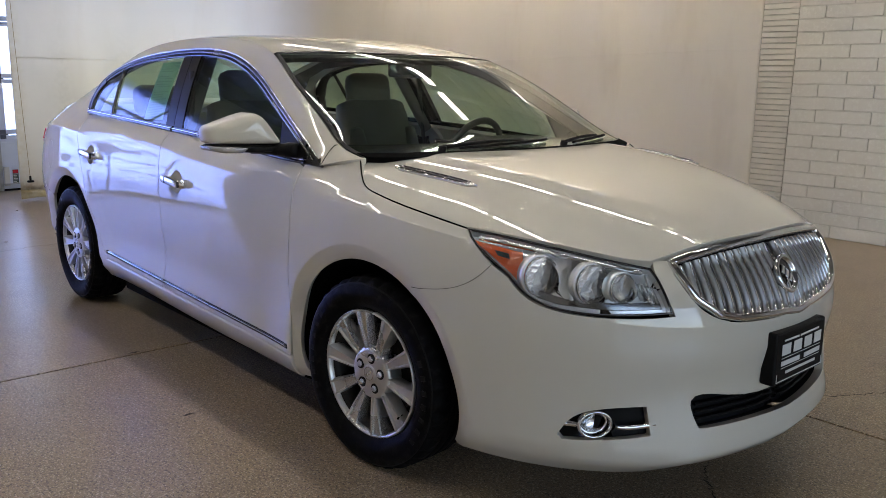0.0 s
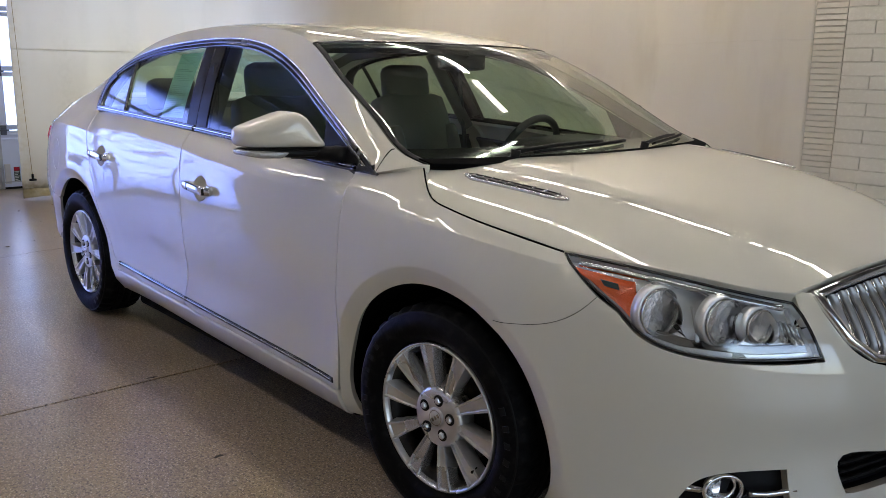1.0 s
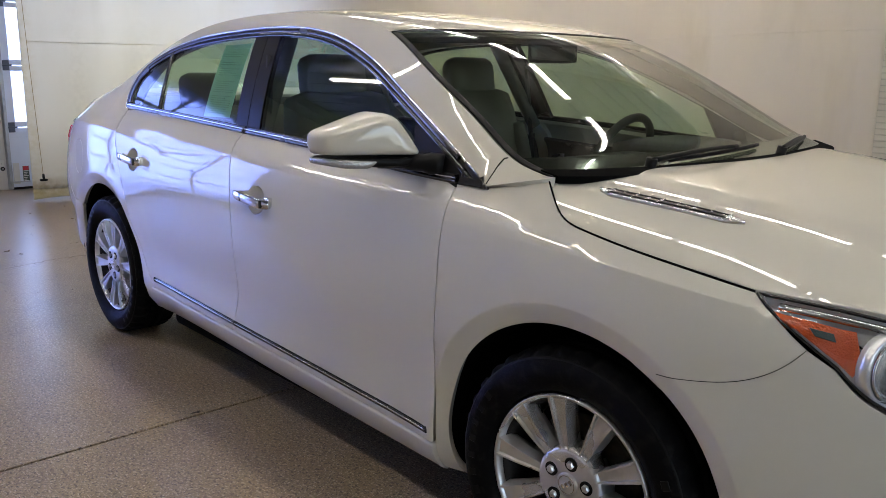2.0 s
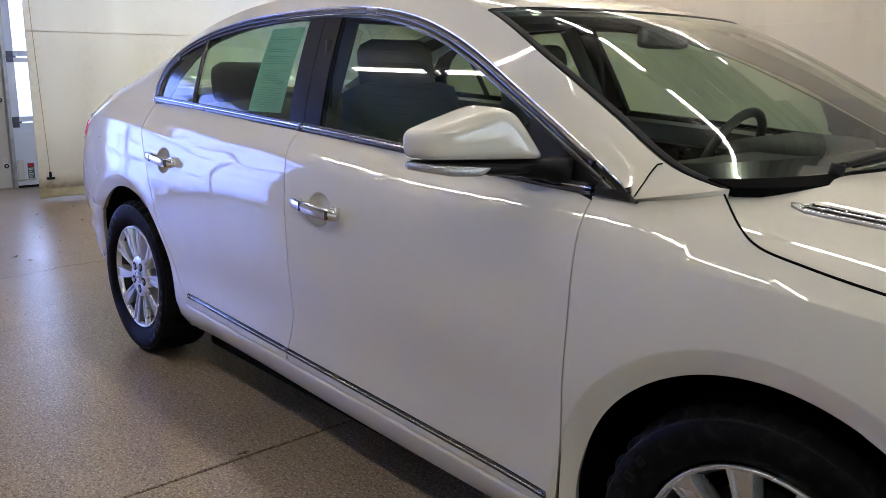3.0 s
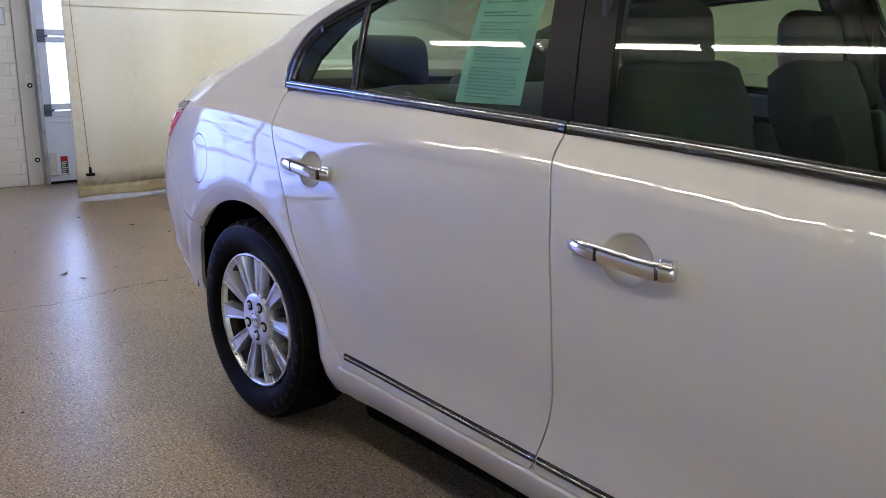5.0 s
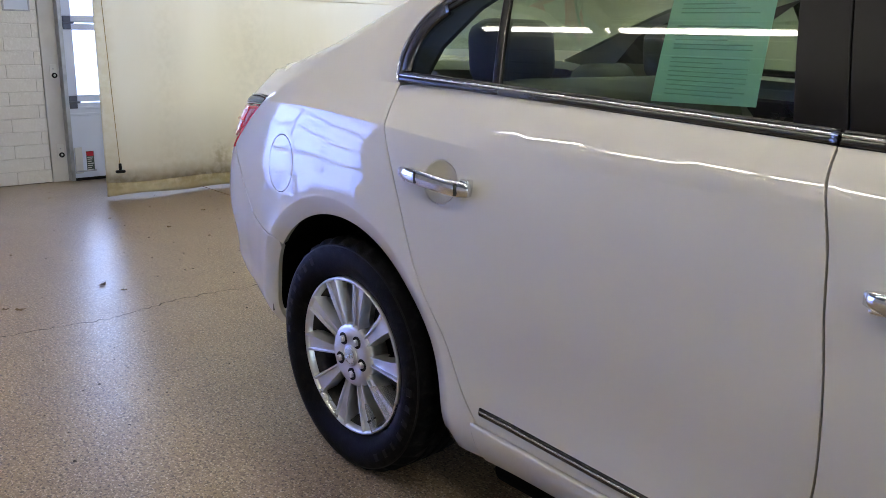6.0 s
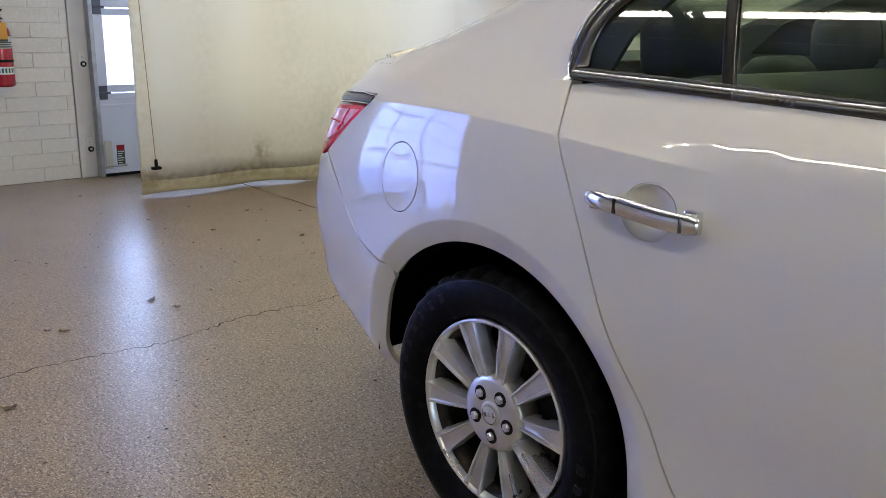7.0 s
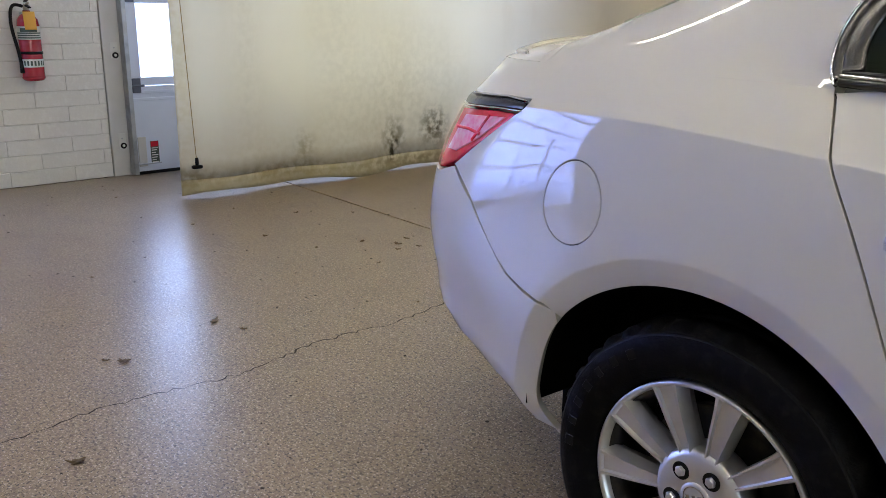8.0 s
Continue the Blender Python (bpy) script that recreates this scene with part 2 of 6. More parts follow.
FRONT_A, REAR_A = 1.4, -1.5
FRONT = corner_table([(0, 1), (.2, .99), (.4, .955), (.6, .885), (.75, .785), (.86, .665), (.93, .53), (.975, .34), (.995, .15), (1, 0)], 1.03, .91)
REAR = corner_table([(0, 1), (.2, .99), (.4, .965), (.54, .93), (.7, .87), (.82, .78), (.9, .66), (.95, .50), (.985, .27), (1, 0)], 1.08, .91)
U_F, U_R = FRONT_A + FRONT[0][-1], REAR_A - REAR[0][-1]
U_KNOTS = [U_R, -2.25, -1.5, -.9, 0, .7, 1.05, 1.4, 1.85, 2.35, U_F]
# each line along the car: nose x, tail x, heights at the knots, half widths at the knots
LINES = [
    (2.34, -2.45, [.42, .362, .235, .225, .205, .19, .185, .185, .185, .185, .185], [.83, .84, .85, .84, .84, .84, .84, .84, .84, .84, .84]),
    (2.415, -2.53, [.455, .40, .285, .27, .25, .235, .23, .235, .235, .23, .225], [.87, .872, .876, .875, .875, .875, .875, .875, .875, .875, .875]),
    (2.432, -2.57, [.505, .47, .385, .36, .345, .34, .34, .34, .32, .30, .29], [.88, .885, .89, .900, .902, .902, .900, .89, .89, .89, .89]),
    (2.412, -2.58, [.59, .565, .51, .47, .46, .46, .46, .46, .44, .43, .42], [.90, .90, .90, .901, .901, .901, .900, .90, .90, .90, .90]),
    (2.43, -2.59, [.67, .65, .61, .60, .60, .60, .60, .60, .57, .545, .53], [.905, .905, .905, .915, .918, .918, .915, .908, .905, .905, .905]),
    (2.425, -2.57, [.76, .76, .75, .745, .745, .74, .735, .73, .70, .65, .62], [.90, .90, .905, .915, .918, .918, .913, .906, .90, .90, .90]),
    (2.375, -2.475, [.935, .942, .957, .920, .919, .880, .864, .856, .818, .765, .735], [.857, .872, .889, .893, .896, .896, .895, .892, .886, .877, .870]),
    (2.36, -2.455, [.96, .967, .981, .945, .943, .904, .888, .880, .84, .785, .76], [.85, .865, .882, .885, .888, .888, .888, .885, .880, .87, .865]),
    (2.345, -2.435, [.978, .985, .999, .974, .967, .927, .911, .894, .853, .800, .78], [.832, .848, .866, .872, .875, .877, .879, .873, .866, .857, .850]),
    (2.29, -2.385, [1.055, 1.058, 1.064, 1.055, 1.028, 1.000, .985, .945, .887, .855, .845], [.765, .775, .79, .805, .814, .817, .825, .826, .818, .80, .79]),
]
# one more station where the rear door's shoulder turns from crease to round
STATION, AT = -1.08, 3
LINES = [(a, b, list(np.insert(np.array(h), AT, spline(STATION, U_KNOTS, h)[0])), list(np.insert(np.array(w), AT, spline(STATION, U_KNOTS, w)[0]))) for a, b, h, w in LINES]
U_KNOTS = U_KNOTS[:AT] + [STATION] + U_KNOTS[AT:]
LINES[8][2][AT], LINES[8][3][AT] = .990, .860
SIDE_V = np.array([0, .05, .15, .26, .40, .54, .72, .745, .77, .86])


# centre and stretch along the car of the two wheel openings, and their radius
ARCHES, R_ARCH = ((1.4185, 1.060), (-1.438, 1.078)), .379


def opening(front, r, a0, a1, n=40):
    """A stretch of a wheel opening's outline."""
    c, k = ARCHES[0 if front else 1]
    a = np.radians(np.linspace(a0, a1, n))
    return np.stack([c + k * r * np.cos(a), HUB + r * np.sin(a)], 1)


def arch_swell(u, z):
    """The lip round the wheel arches: it swells out, then turns in towards the opening."""
    out = np.zeros_like(u)
    for c, k in ARCHES:
        d = np.hypot((u - c) / k, z - HUB)
        out += np.where(z > .2, np.interp(d, [.36, R_ARCH, .428, .434, .50, .60], [-.024, -.013, .0095, .010, .004, 0]), 0)
    return out


def side_lines(u):
    """Points of all lines at the stations u: arrays x, y, z of (len(u), lines), right side, y negative."""
    u = np.atleast_1d(np.asarray(u, float))
    flip = np.where(u > U_F, -1, 1) * np.where(u < U_R, -1, 1)
    u = np.where(u > U_F, 2 * U_F - u, u)
    u = np.where(u < U_R, 2 * U_R - u, u)
    m = spline_weights(u, U_KNOTS)
    xs, ys, zs = [], [], []
    for nose, tail, heights, widths in LINES:
        w, z = m @ np.array(widths), m @ np.array(heights)
        f, r = np.clip(u - FRONT_A, 0, None), np.clip(REAR_A - u, 0, None)
        x = np.where(u > FRONT_A, FRONT_A + (nose - FRONT_A) * np.interp(f, FRONT[0], FRONT[1]), np.where(u < REAR_A, REAR_A + (tail - REAR_A) * np.interp(r, REAR[0], REAR[1]), u))
        y = w * np.interp(f, FRONT[0], FRONT[2]) * np.interp(r, REAR[0], REAR[2])
        xs.append(x), ys.append(-y * flip), zs.append(z)
    return np.stack(xs, 1), np.stack(ys, 1), np.stack(zs, 1)


# the shoulder crease breaks the section in two
CREASE = 7
V_MATRIX = np.zeros((92, len(SIDE_V)))
V_MATRIX[:75, :CREASE + 1] = spline_weights(np.linspace(0, SIDE_V[CREASE], 75), SIDE_V[:CREASE + 1])
V_MATRIX[75:, CREASE:] = spline_weights(np.linspace(SIDE_V[CREASE], SIDE_V[-1], 18)[1:], SIDE_V[CREASE:])
V_MATRIX = V_MATRIX.T
# along the doors the shoulder is a soft round
V_SOFT = spline_weights(np.concatenate([np.linspace(0, SIDE_V[CREASE], 75), np.linspace(SIDE_V[CREASE], SIDE_V[-1], 18)[1:]]), SIDE_V).T
# the bumper has a second crease under the headlamps
NOSE_CREASE = 5
V_NOSE = V_MATRIX.T.copy()
V_NOSE[:75, :CREASE + 1] = 0
first_part = int(round(74 * SIDE_V[NOSE_CREASE] / SIDE_V[CREASE]))
V_NOSE[:first_part + 1, :NOSE_CREASE + 1] = spline_weights(np.linspace(0, SIDE_V[NOSE_CREASE], first_part + 1), SIDE_V[:NOSE_CREASE + 1])
V_NOSE[first_part + 1:75, NOSE_CREASE:CREASE + 1] = spline_weights(np.linspace(SIDE_V[NOSE_CREASE], SIDE_V[CREASE], 75 - first_part)[1:], SIDE_V[NOSE_CREASE:CREASE + 1])
V_NOSE = V_NOSE.T


def side(u, z):
    """The lower body at station u and height z."""
    u, z = np.atleast_1d(np.asarray(u, float)), np.atleast_1d(np.asarray(z, float))
    nose = np.clip((np.where(u > U_F, 2 * U_F - u, u) - 1.98) / .22, 0, 1)[:, None]
    soft = (np.clip((u + 1.0) / .25, 0, 1) * np.clip((1.9 - u) / .5, 0, 1))[:, None]
    x, y, h = ((a @ V_MATRIX * (1 - soft) + a @ V_SOFT * soft) * (1 - nose) + a @ V_NOSE * nose for a in side_lines(u))
    k = np.arange(len(u))
    j = np.clip((h < z[:, None]).sum(1), 1, h.shape[1] - 1)
    t = (z - h[k, j - 1]) / (h[k, j] - h[k, j - 1])
    mix = lambda a: a[k, j - 1] * (1 - t) + a[k, j] * t
    xx, yy = mix(x), mix(y)
    s = arch_swell(u, z)
    return np.stack([xx, yy + np.sign(yy) * s, z], 1)


def glass_y(z):
    d = np.asarray(z, float) - 1.03
    return .815 - .36 * d - .35 * d * d * (d > 0)


def flank(x, z):
    """The plane of the side windows and pillars."""
    return np.stack([x, -glass_y(z) - 0 * x, z + 0 * x], 1)


# edge of windscreen, roof and rear window, from the cowl to the boot
EDGE = np.array([(1.245, .760, 1.02), (1.13, .776, 1.051), (1.0, .757, 1.116), (.72, .717, 1.261), (.45, .645, 1.375), (.2, .604, 1.425), (-.2, .588, 1.452), (-.6, .588, 1.445), (-1.0, .588, 1.402), (-1.3, .592, 1.334), (-1.6, .605, 1.236), (-1.85, .632, 1.142), (-2.02, .66, 1.084)])
EDGE_S = np.concatenate([[0], np.cumsum(np.linalg.norm(np.diff(EDGE, axis=0), axis=1))])
BOW = [.15, .143, .135, .118, .095, .055, .01, -.02, -.06, -.10, -.13, -.15, -.16]
CROWN = [.0, .002, .004, .008, .014, .022, .028, .028, .024, .016, .01, .004, .0]


def edge(s):
    m = spline_weights(s, EDGE_S)
    return m @ EDGE


def top(s, q):
    """Windscreen, roof and rear window: s along the edge, q across from -1 (right) to 1."""
    s, q = np.atleast_1d(np.asarray(s, float)), np.atleast_1d(np.asarray(q, float))
    m = spline_weights(s, EDGE_S)
    e, b, c = m @ EDGE, m @ np.array(BOW), m @ np.array(CROWN)
    k = 1 - (.62 * np.abs(q) ** 2.4 + .38 * np.abs(q) ** 10)
    return np.stack([e[:, 0] + b * k, e[:, 1] * q, e[:, 2] + c * k], 1)


def bonnet(x, y):
    """The bonnet's height over the plan."""
    x, y = np.atleast_1d(np.asarray(x, float)), np.atleast_1d(np.asarray(y, float))
    mid = spline(x, [1.1, 1.35, 1.6, 1.9, 2.1, 2.25, 2.36], [1.048, 1.034, 1.008, .958, .913, .867, .818])
    rim = spline(x, [1.1, 1.25, 1.34, 1.477, 1.653, 1.805, 2.0, 2.15, 2.25, 2.36], [1.03, .985, .946, .917, .890, .867, .845, .820, .802, .79])
    wide = spline(x, [1.1, 1.25, 1.34, 1.477, 1.653, 1.805, 2.0, 2.15, 2.25, 2.36], [.76, .79, .820, .830, .824, .80, .728, .634, .535, .44])
    r = np.abs(y) / wide
    ridge = .0016 * np.exp(-((r - .62) / .11) ** 2)
    return np.stack([x, y, mid - (mid - rim) * np.minimum(r, 1.2) ** np.interp(x, [1.2, 1.7, 2.0, 2.25], [6, 5.4, 4.2, 2.6]) + ridge], 1)


LONG_U = np.linspace(-1.5, U_R, 160)
LONG_X = side_lines(LONG_U)[0][:, -1]


def tail_u(x):
    """The station whose top line lies at x."""
    x = np.asarray(x, float)
    return np.where(x > -1.5, x, -np.interp(-x, -LONG_X, -LONG_U))


def tail_x(u):
    u = np.asarray(u, float)
    return np.where(u > -1.5, u, np.interp(-u, -LONG_U, LONG_X))


TAIL_U = np.linspace(-1.6, U_R, 90)
TAIL = np.stack([a[:, -1] for a in side_lines(TAIL_U)], 1)


def deck(x, y):
    """The boot lid's height over the plan: a flat crown that falls to the top of the quarters."""
    x, y = np.atleast_1d(np.asarray(x, float)), np.atleast_1d(np.asarray(y, float))
    wide, rim = np.interp(-x, -TAIL[:, 0], -TAIL[:, 1]), np.interp(-x, -TAIL[:, 0], TAIL[:, 2])
    mid = spline(x, [-2.45, -2.3, -2.15, -2.0, -1.8, -1.6], [1.092, 1.092, 1.088, 1.090, 1.10, 1.12])
    r = np.clip(np.abs(y) / np.maximum(wide, .02), 0, 1)
    return np.stack([x, y, rim + (mid - rim) * (1 - r ** 5)], 1)


# ---- builders ----
def mesh_object(name, verts, faces, mat, parent=None, label="", smooth=True, normals=None):
    me = bpy.data.meshes.new(name)
    me.from_pydata([tuple(map(float, v)) for v in verts], [], [tuple(int(i) for i in f) for f in faces])
    me.materials.append(mat)
    if smooth:
        me.shade_smooth()
    if normals is not None:
        me.normals_split_custom_set_from_vertices([tuple(map(float, n)) for n in normals])
    ob = new(name, me)
    if parent is not None:
        ob.parent = parent
    if label:
        tagged(ob, label)
    return ob


def part(name, bm, mat, parent, label="", smooth=False):
    """Links a bmesh as one mesh under a thing or a part."""
    me = bpy.data.meshes.new(name)
    bm.to_mesh(me)
    bm.free()
    me.materials.append(mat)
    if smooth:
        me.shade_smooth()
    ob = new(name, me)
    ob.parent = parent
    if label:
        tagged(ob, label)
    return ob


def thing(name, label, category, at=None, group="", kind=""):
    """An empty that carries the parts of a thing."""
    ob = new(name)
    ob.matrix_basis = at if at is not None else Matrix()
    return tagged(ob, label, category, group, kind)


def box(x0, x1, y0, y1, z0, z1, bevel=.0, segments=2):
    bm = bmesh.new()
    bmesh.ops.create_cube(bm, size=1)
    for v in bm.verts:
        v.co = Vector(((x0 + x1) / 2 + v.co.x * (x1 - x0), (y0 + y1) / 2 + v.co.y * (y1 - y0), (z0 + z1) / 2 + v.co.z * (z1 - z0)))
    if bevel:
        bmesh.ops.bevel(bm, geom=bm.edges[:], offset=bevel, segments=segments, affect="EDGES", profile=.5)
    return bm


def tube(points, radius, sides=10, closed=False):
    """A round bar along points; radius: a number or one for each point."""
    p = np.array(points, float)
    r = np.broadcast_to(np.asarray(radius, float), (len(p),))
    bm = bmesh.new()
    tang = np.gradient(p, axis=0)
    if closed:
        tang = np.roll(p, -1, 0) - np.roll(p, 1, 0)
    up = np.array([0.0, 0, 1]) if abs(tang[0][2]) < .9 * np.linalg.norm(tang[0]) else np.array([1.0, 0, 0])
    rings = []
    for i in range(len(p)):
        t = tang[i] / max(np.linalg.norm(tang[i]), 1e-9)
        a = up - t * (up @ t)
        a /= max(np.linalg.norm(a), 1e-9)
        b = np.cross(t, a)
        up = a
        rings.append([bm.verts.new(p[i] + r[i] * (a * math.cos(2 * math.pi * k / sides) + b * math.sin(2 * math.pi * k / sides))) for k in range(sides)])
    for i in range(len(p) if closed else len(p) - 1):
        u, v = rings[i], rings[(i + 1) % len(p)]
        for k in range(sides):
            bm.faces.new((u[k], u[(k + 1) % sides], v[(k + 1) % sides], v[k]))
    if not closed:
        bm.faces.new(rings[0][::-1])
        bm.faces.new(rings[-1])
    bmesh.ops.recalc_face_normals(bm, faces=bm.faces[:])
    return bm


def lathe(profile, axis="y", sides=64, centre=(0, 0, 0), closed=False):
    """Turns a profile of (radius, along the axis) round the axis."""
    bm = bmesh.new()
    rings = []
    for r, h in profile:
        ring = []
        for k in range(sides):
            a = 2 * math.pi * k / sides
            c, s = r * math.cos(a), r * math.sin(a)
            v = {"y": (c, h, s), "z": (c, s, h), "x": (h, c, s)}[axis]
            ring.append(bm.verts.new(Vector(v) + Vector(centre)))
        rings.append(ring)
    n = len(rings)
    for i in range(n if closed else n - 1):
        a, b = rings[i], rings[(i + 1) % n]
        for k in range(sides):
            bm.faces.new((a[k], a[(k + 1) % sides], b[(k + 1) % sides], b[k]))
    if not closed:
        for ring, (r, h) in ((rings[0], profile[0]), (rings[-1], profile[-1])):
            if r > 1e-6:
                bm.faces.new(ring)
    bmesh.ops.remove_doubles(bm, verts=bm.verts[:], dist=1e-6)
    bmesh.ops.recalc_face_normals(bm, faces=bm.faces[:])
    return bm


def join(*bms):
    """Several bmeshes as one."""
    out = bmesh.new()
    for b in bms:
        me = bpy.data.meshes.new("joined")
        b.to_mesh(me)
        b.free()
        out.from_mesh(me)
        bpy.data.meshes.remove(me)
    return out


def moved(bm, m):
    bmesh.ops.transform(bm, matrix=m, verts=bm.verts[:])
    return bm


def curve(points, n=8):
    """A smooth line through points of any dimension, n steps for each stretch."""
    p = np.array(points, float)
    s = np.concatenate([[0], np.cumsum(np.linalg.norm(np.diff(p, axis=0), axis=1))])
    at = np.concatenate([np.linspace(s[i], s[i + 1], n, endpoint=False) for i in range(len(s) - 1)] + [[s[-1]]])
    return spline_weights(at, s) @ p


def arc(cx, cz, r, a0, a1, n=40):
    a = np.radians(np.linspace(a0, a1, n))
    return np.stack([cx + r * np.cos(a), cz + r * np.sin(a)], 1)


def chain(*pieces):
    """Joins stretches of a plane outline and drops doubled points."""
    p = np.concatenate([np.asarray(q, float).reshape(-1, 2) for q in pieces])
    keep = [0]
    for i in range(1, len(p)):
        if np.linalg.norm(p[i] - p[keep[-1]]) > 1e-4:
            keep.append(i)
    if np.linalg.norm(p[keep[0]] - p[keep[-1]]) < 1e-4:
        keep.pop()
    return p[keep]


def divided(loop, step, closed=True):
    out = []
    n = len(loop)
    for i in range(n if closed else n - 1):
        a, b = loop[i], loop[(i + 1) % n]
        k = max(1, int(np.ceil(np.linalg.norm(b - a) / step)))
        out += [a + (b - a) * j / k for j in range(k)]
    if not closed:
        out.append(loop[-1])
    return np.array(out)


def signed_area(p):
    x, y = p[:, 0], p[:, 1]
    return .5 * np.sum(x * np.roll(y, -1) - y * np.roll(x, -1))


def inset(loop, by):
    """The outline moved inwards (it turns anticlockwise); by may differ from point to point."""
    d = np.roll(loop, -1, 0) - np.roll(loop, 1, 0)
    d /= np.maximum(np.linalg.norm(d, axis=1), 1e-9)[:, None]
    return loop + np.stack([-d[:, 1], d[:, 0]], 1) * np.broadcast_to(np.asarray(by, float), (len(loop),))[:, None]


def within(pts, loop):
    x, y = pts[:, 0][:, None], pts[:, 1][:, None]
    a, b = loop, np.roll(loop, -1, 0)
    cross = (a[:, 1] > y) != (b[:, 1] > y)
    with np.errstate(divide="ignore", invalid="ignore"):
        hit = x < (b[:, 0] - a[:, 0]) * (y - a[:, 1]) / (b[:, 1] - a[:, 1]) + a[:, 0]
    return (cross & hit).sum(1) % 2 == 1


def surface_frame(surf, ab):
    e = 2e-4
    a, b = ab[:, 0], ab[:, 1]
    p = surf(a, b)
    n = np.cross(surf(a + e, b) - surf(a - e, b), surf(a, b + e) - surf(a, b - e))
    n /= np.maximum(np.linalg.norm(n, axis=1), 1e-12)[:, None]
    if np.sum(n * (p - np.array([0, 0, .62]))) < 0:
        n = -n
    return p, n


def panel(name, surf, loop, parent, mat, label="", step=.035, gap=.0012, edge_r=.0016, depth=.02, holes=(), seamless=None, lift=0.0, mirror=False, blend=None):
    """A piece of sheet cut from a surface by an outline, with rounded edges that turn in."""
    from mathutils.geometry import delaunay_2d_cdt
    loops = []
    for k, lp in enumerate([loop, *holes]):
        lp = divided(np.asarray(lp, float), step)
        if (signed_area(lp) < 0) == (k == 0):
            lp = lp[::-1]
        free = np.array([bool(seamless(*q)) for q in lp]) if seamless else np.zeros(len(lp), bool)
        g = np.array([gap(*q) for q in lp]) if callable(gap) else gap
        loops.append((inset(lp, np.where(free, 0, g + edge_r)), free))
    outer = loops[0][0]
    lo, hi = outer.min(0), outer.max(0)
    gx, gy = np.meshgrid(np.arange(lo[0], hi[0], step), np.arange(lo[1], hi[1], step))
    gx = gx + (np.arange(gx.shape[0]) % 2)[:, None] * step / 2
    g = np.stack([gx.ravel(), gy.ravel()], 1)
    if surf is side and hi[0] - lo[0] > .3:
        # rows of points along the shoulder crease and the arch lips keep them crisp
        us = np.arange(max(lo[0], -2.45), min(hi[0], 1.85), .016)
        rows = [np.stack([us, side_lines(us)[2][:, CREASE] + d], 1) for d in (-.0022, .0022)] if len(us) else []
        us = np.arange(max(lo[0], 2.10), min(hi[0], 2 * U_F - 2.10), .016)
        if len(us):
            rows += [np.stack([us, side_lines(us)[2][:, NOSE_CREASE] + d], 1) for d in (-.003, .003)]
        rows += [opening(f, q, 0, 180, 80) for f in (True, False) for q in (.428, .434)]
        rows = np.concatenate(rows)
        g = g[np.array([np.min(np.sum((rows - q) ** 2, axis=1)) for q in g]) > .014 ** 2]
        g = np.concatenate([g, rows])
    fine = np.zeros(len(g), bool)
    if surf is side and hi[0] - lo[0] > .3:
        fine[len(g) - len(rows):] = True
    ok = within(g, outer)
    for lp, _ in loops[1:]:
        ok &= ~within(g, lp)
    g, fine = g[ok], fine[ok]
    rim = np.concatenate([lp for lp, _ in loops])
    if len(g):
        near = np.array([np.min(np.sum((rim - q) ** 2, axis=1)) for q in g])
        g = g[near > (np.where(fine, .006, step * .55)) ** 2]
    pts = np.concatenate([rim, g]) if len(g) else rim
    edges, start = [], 0
    for lp, _ in loops:
        n = len(lp)
        edges += [(start + i, start + (i + 1) % n) for i in range(n)]
        start += n
    out = delaunay_2d_cdt([Vector(q) for q in pts], edges, [], 0, 1e-7)
    ab = np.array([tuple(v) for v in out[0]])
    tri = [tuple(f) for f in out[2]]
    mid = np.array([ab[list(f)].mean(0) for f in tri])
    inside = within(mid, outer)
    for lp, _ in loops[1:]:
        inside &= ~within(mid, lp)
    tri = [f for f, k in zip(tri, inside) if k]
    p, n = surface_frame(surf, ab)
    p = p + n * lift
    if blend:
        n = blend(ab, n)
    verts, norms, faces = list(p), list(n), []
    for f in tri:
        c = np.cross(p[f[1]] - p[f[0]], p[f[2]] - p[f[0]])
        faces.append(f if c @ n[f[0]] > 0 else f[::-1])
    for k, (lp, free) in enumerate(loops):
        q, m = surface_frame(surf, lp)
        if np.sum(m * n.mean(0)) < 0 and np.sum(m @ n.mean(0)) < 0:
            m = m if abs(n.mean(0) @ m.mean(0)) < .2 else -m
        q = q + m * lift
        t = np.roll(q, -1, 0) - np.roll(q, 1, 0)
        t /= np.maximum(np.linalg.norm(t, axis=1), 1e-9)[:, None]
        o = np.cross(t, m)
        probe = surf(*(inset(lp, -.001).T)) - surf(*lp.T)
        if np.sum(o * probe) < 0:
            o = -o
        base, c = len(verts), len(lp)
        verts += list(q) + list(q + o * edge_r * .7 - m * edge_r * .3) + list(q + o * edge_r - m * edge_r) + list(q + o * edge_r - m * depth)
        half = (m + o) / np.sqrt(2)
        norms += list(m) + list(half) + list(o) + list(o)
        for i in range(c):
            j = (i + 1) % c
            if free[i] and free[j]:
                continue
            for s in range(3):
                quad = (base + s * c + i, base + s * c + j, base + (s + 1) * c + j, base + (s + 1) * c + i)
                w = np.cross(verts[quad[1]] - verts[quad[0]], verts[quad[3]] - verts[quad[0]])
                faces.append(quad if w @ norms[quad[0]] + w @ norms[quad[2]] > 0 else quad[::-1])
    verts, norms = np.array(verts), np.array(norms)
    if mirror:
        verts, norms, faces = verts * (1, -1, 1), norms * (1, -1, 1), [f[::-1] for f in faces]
    return mesh_object(name, verts, faces, mat, parent, label, True, norms)


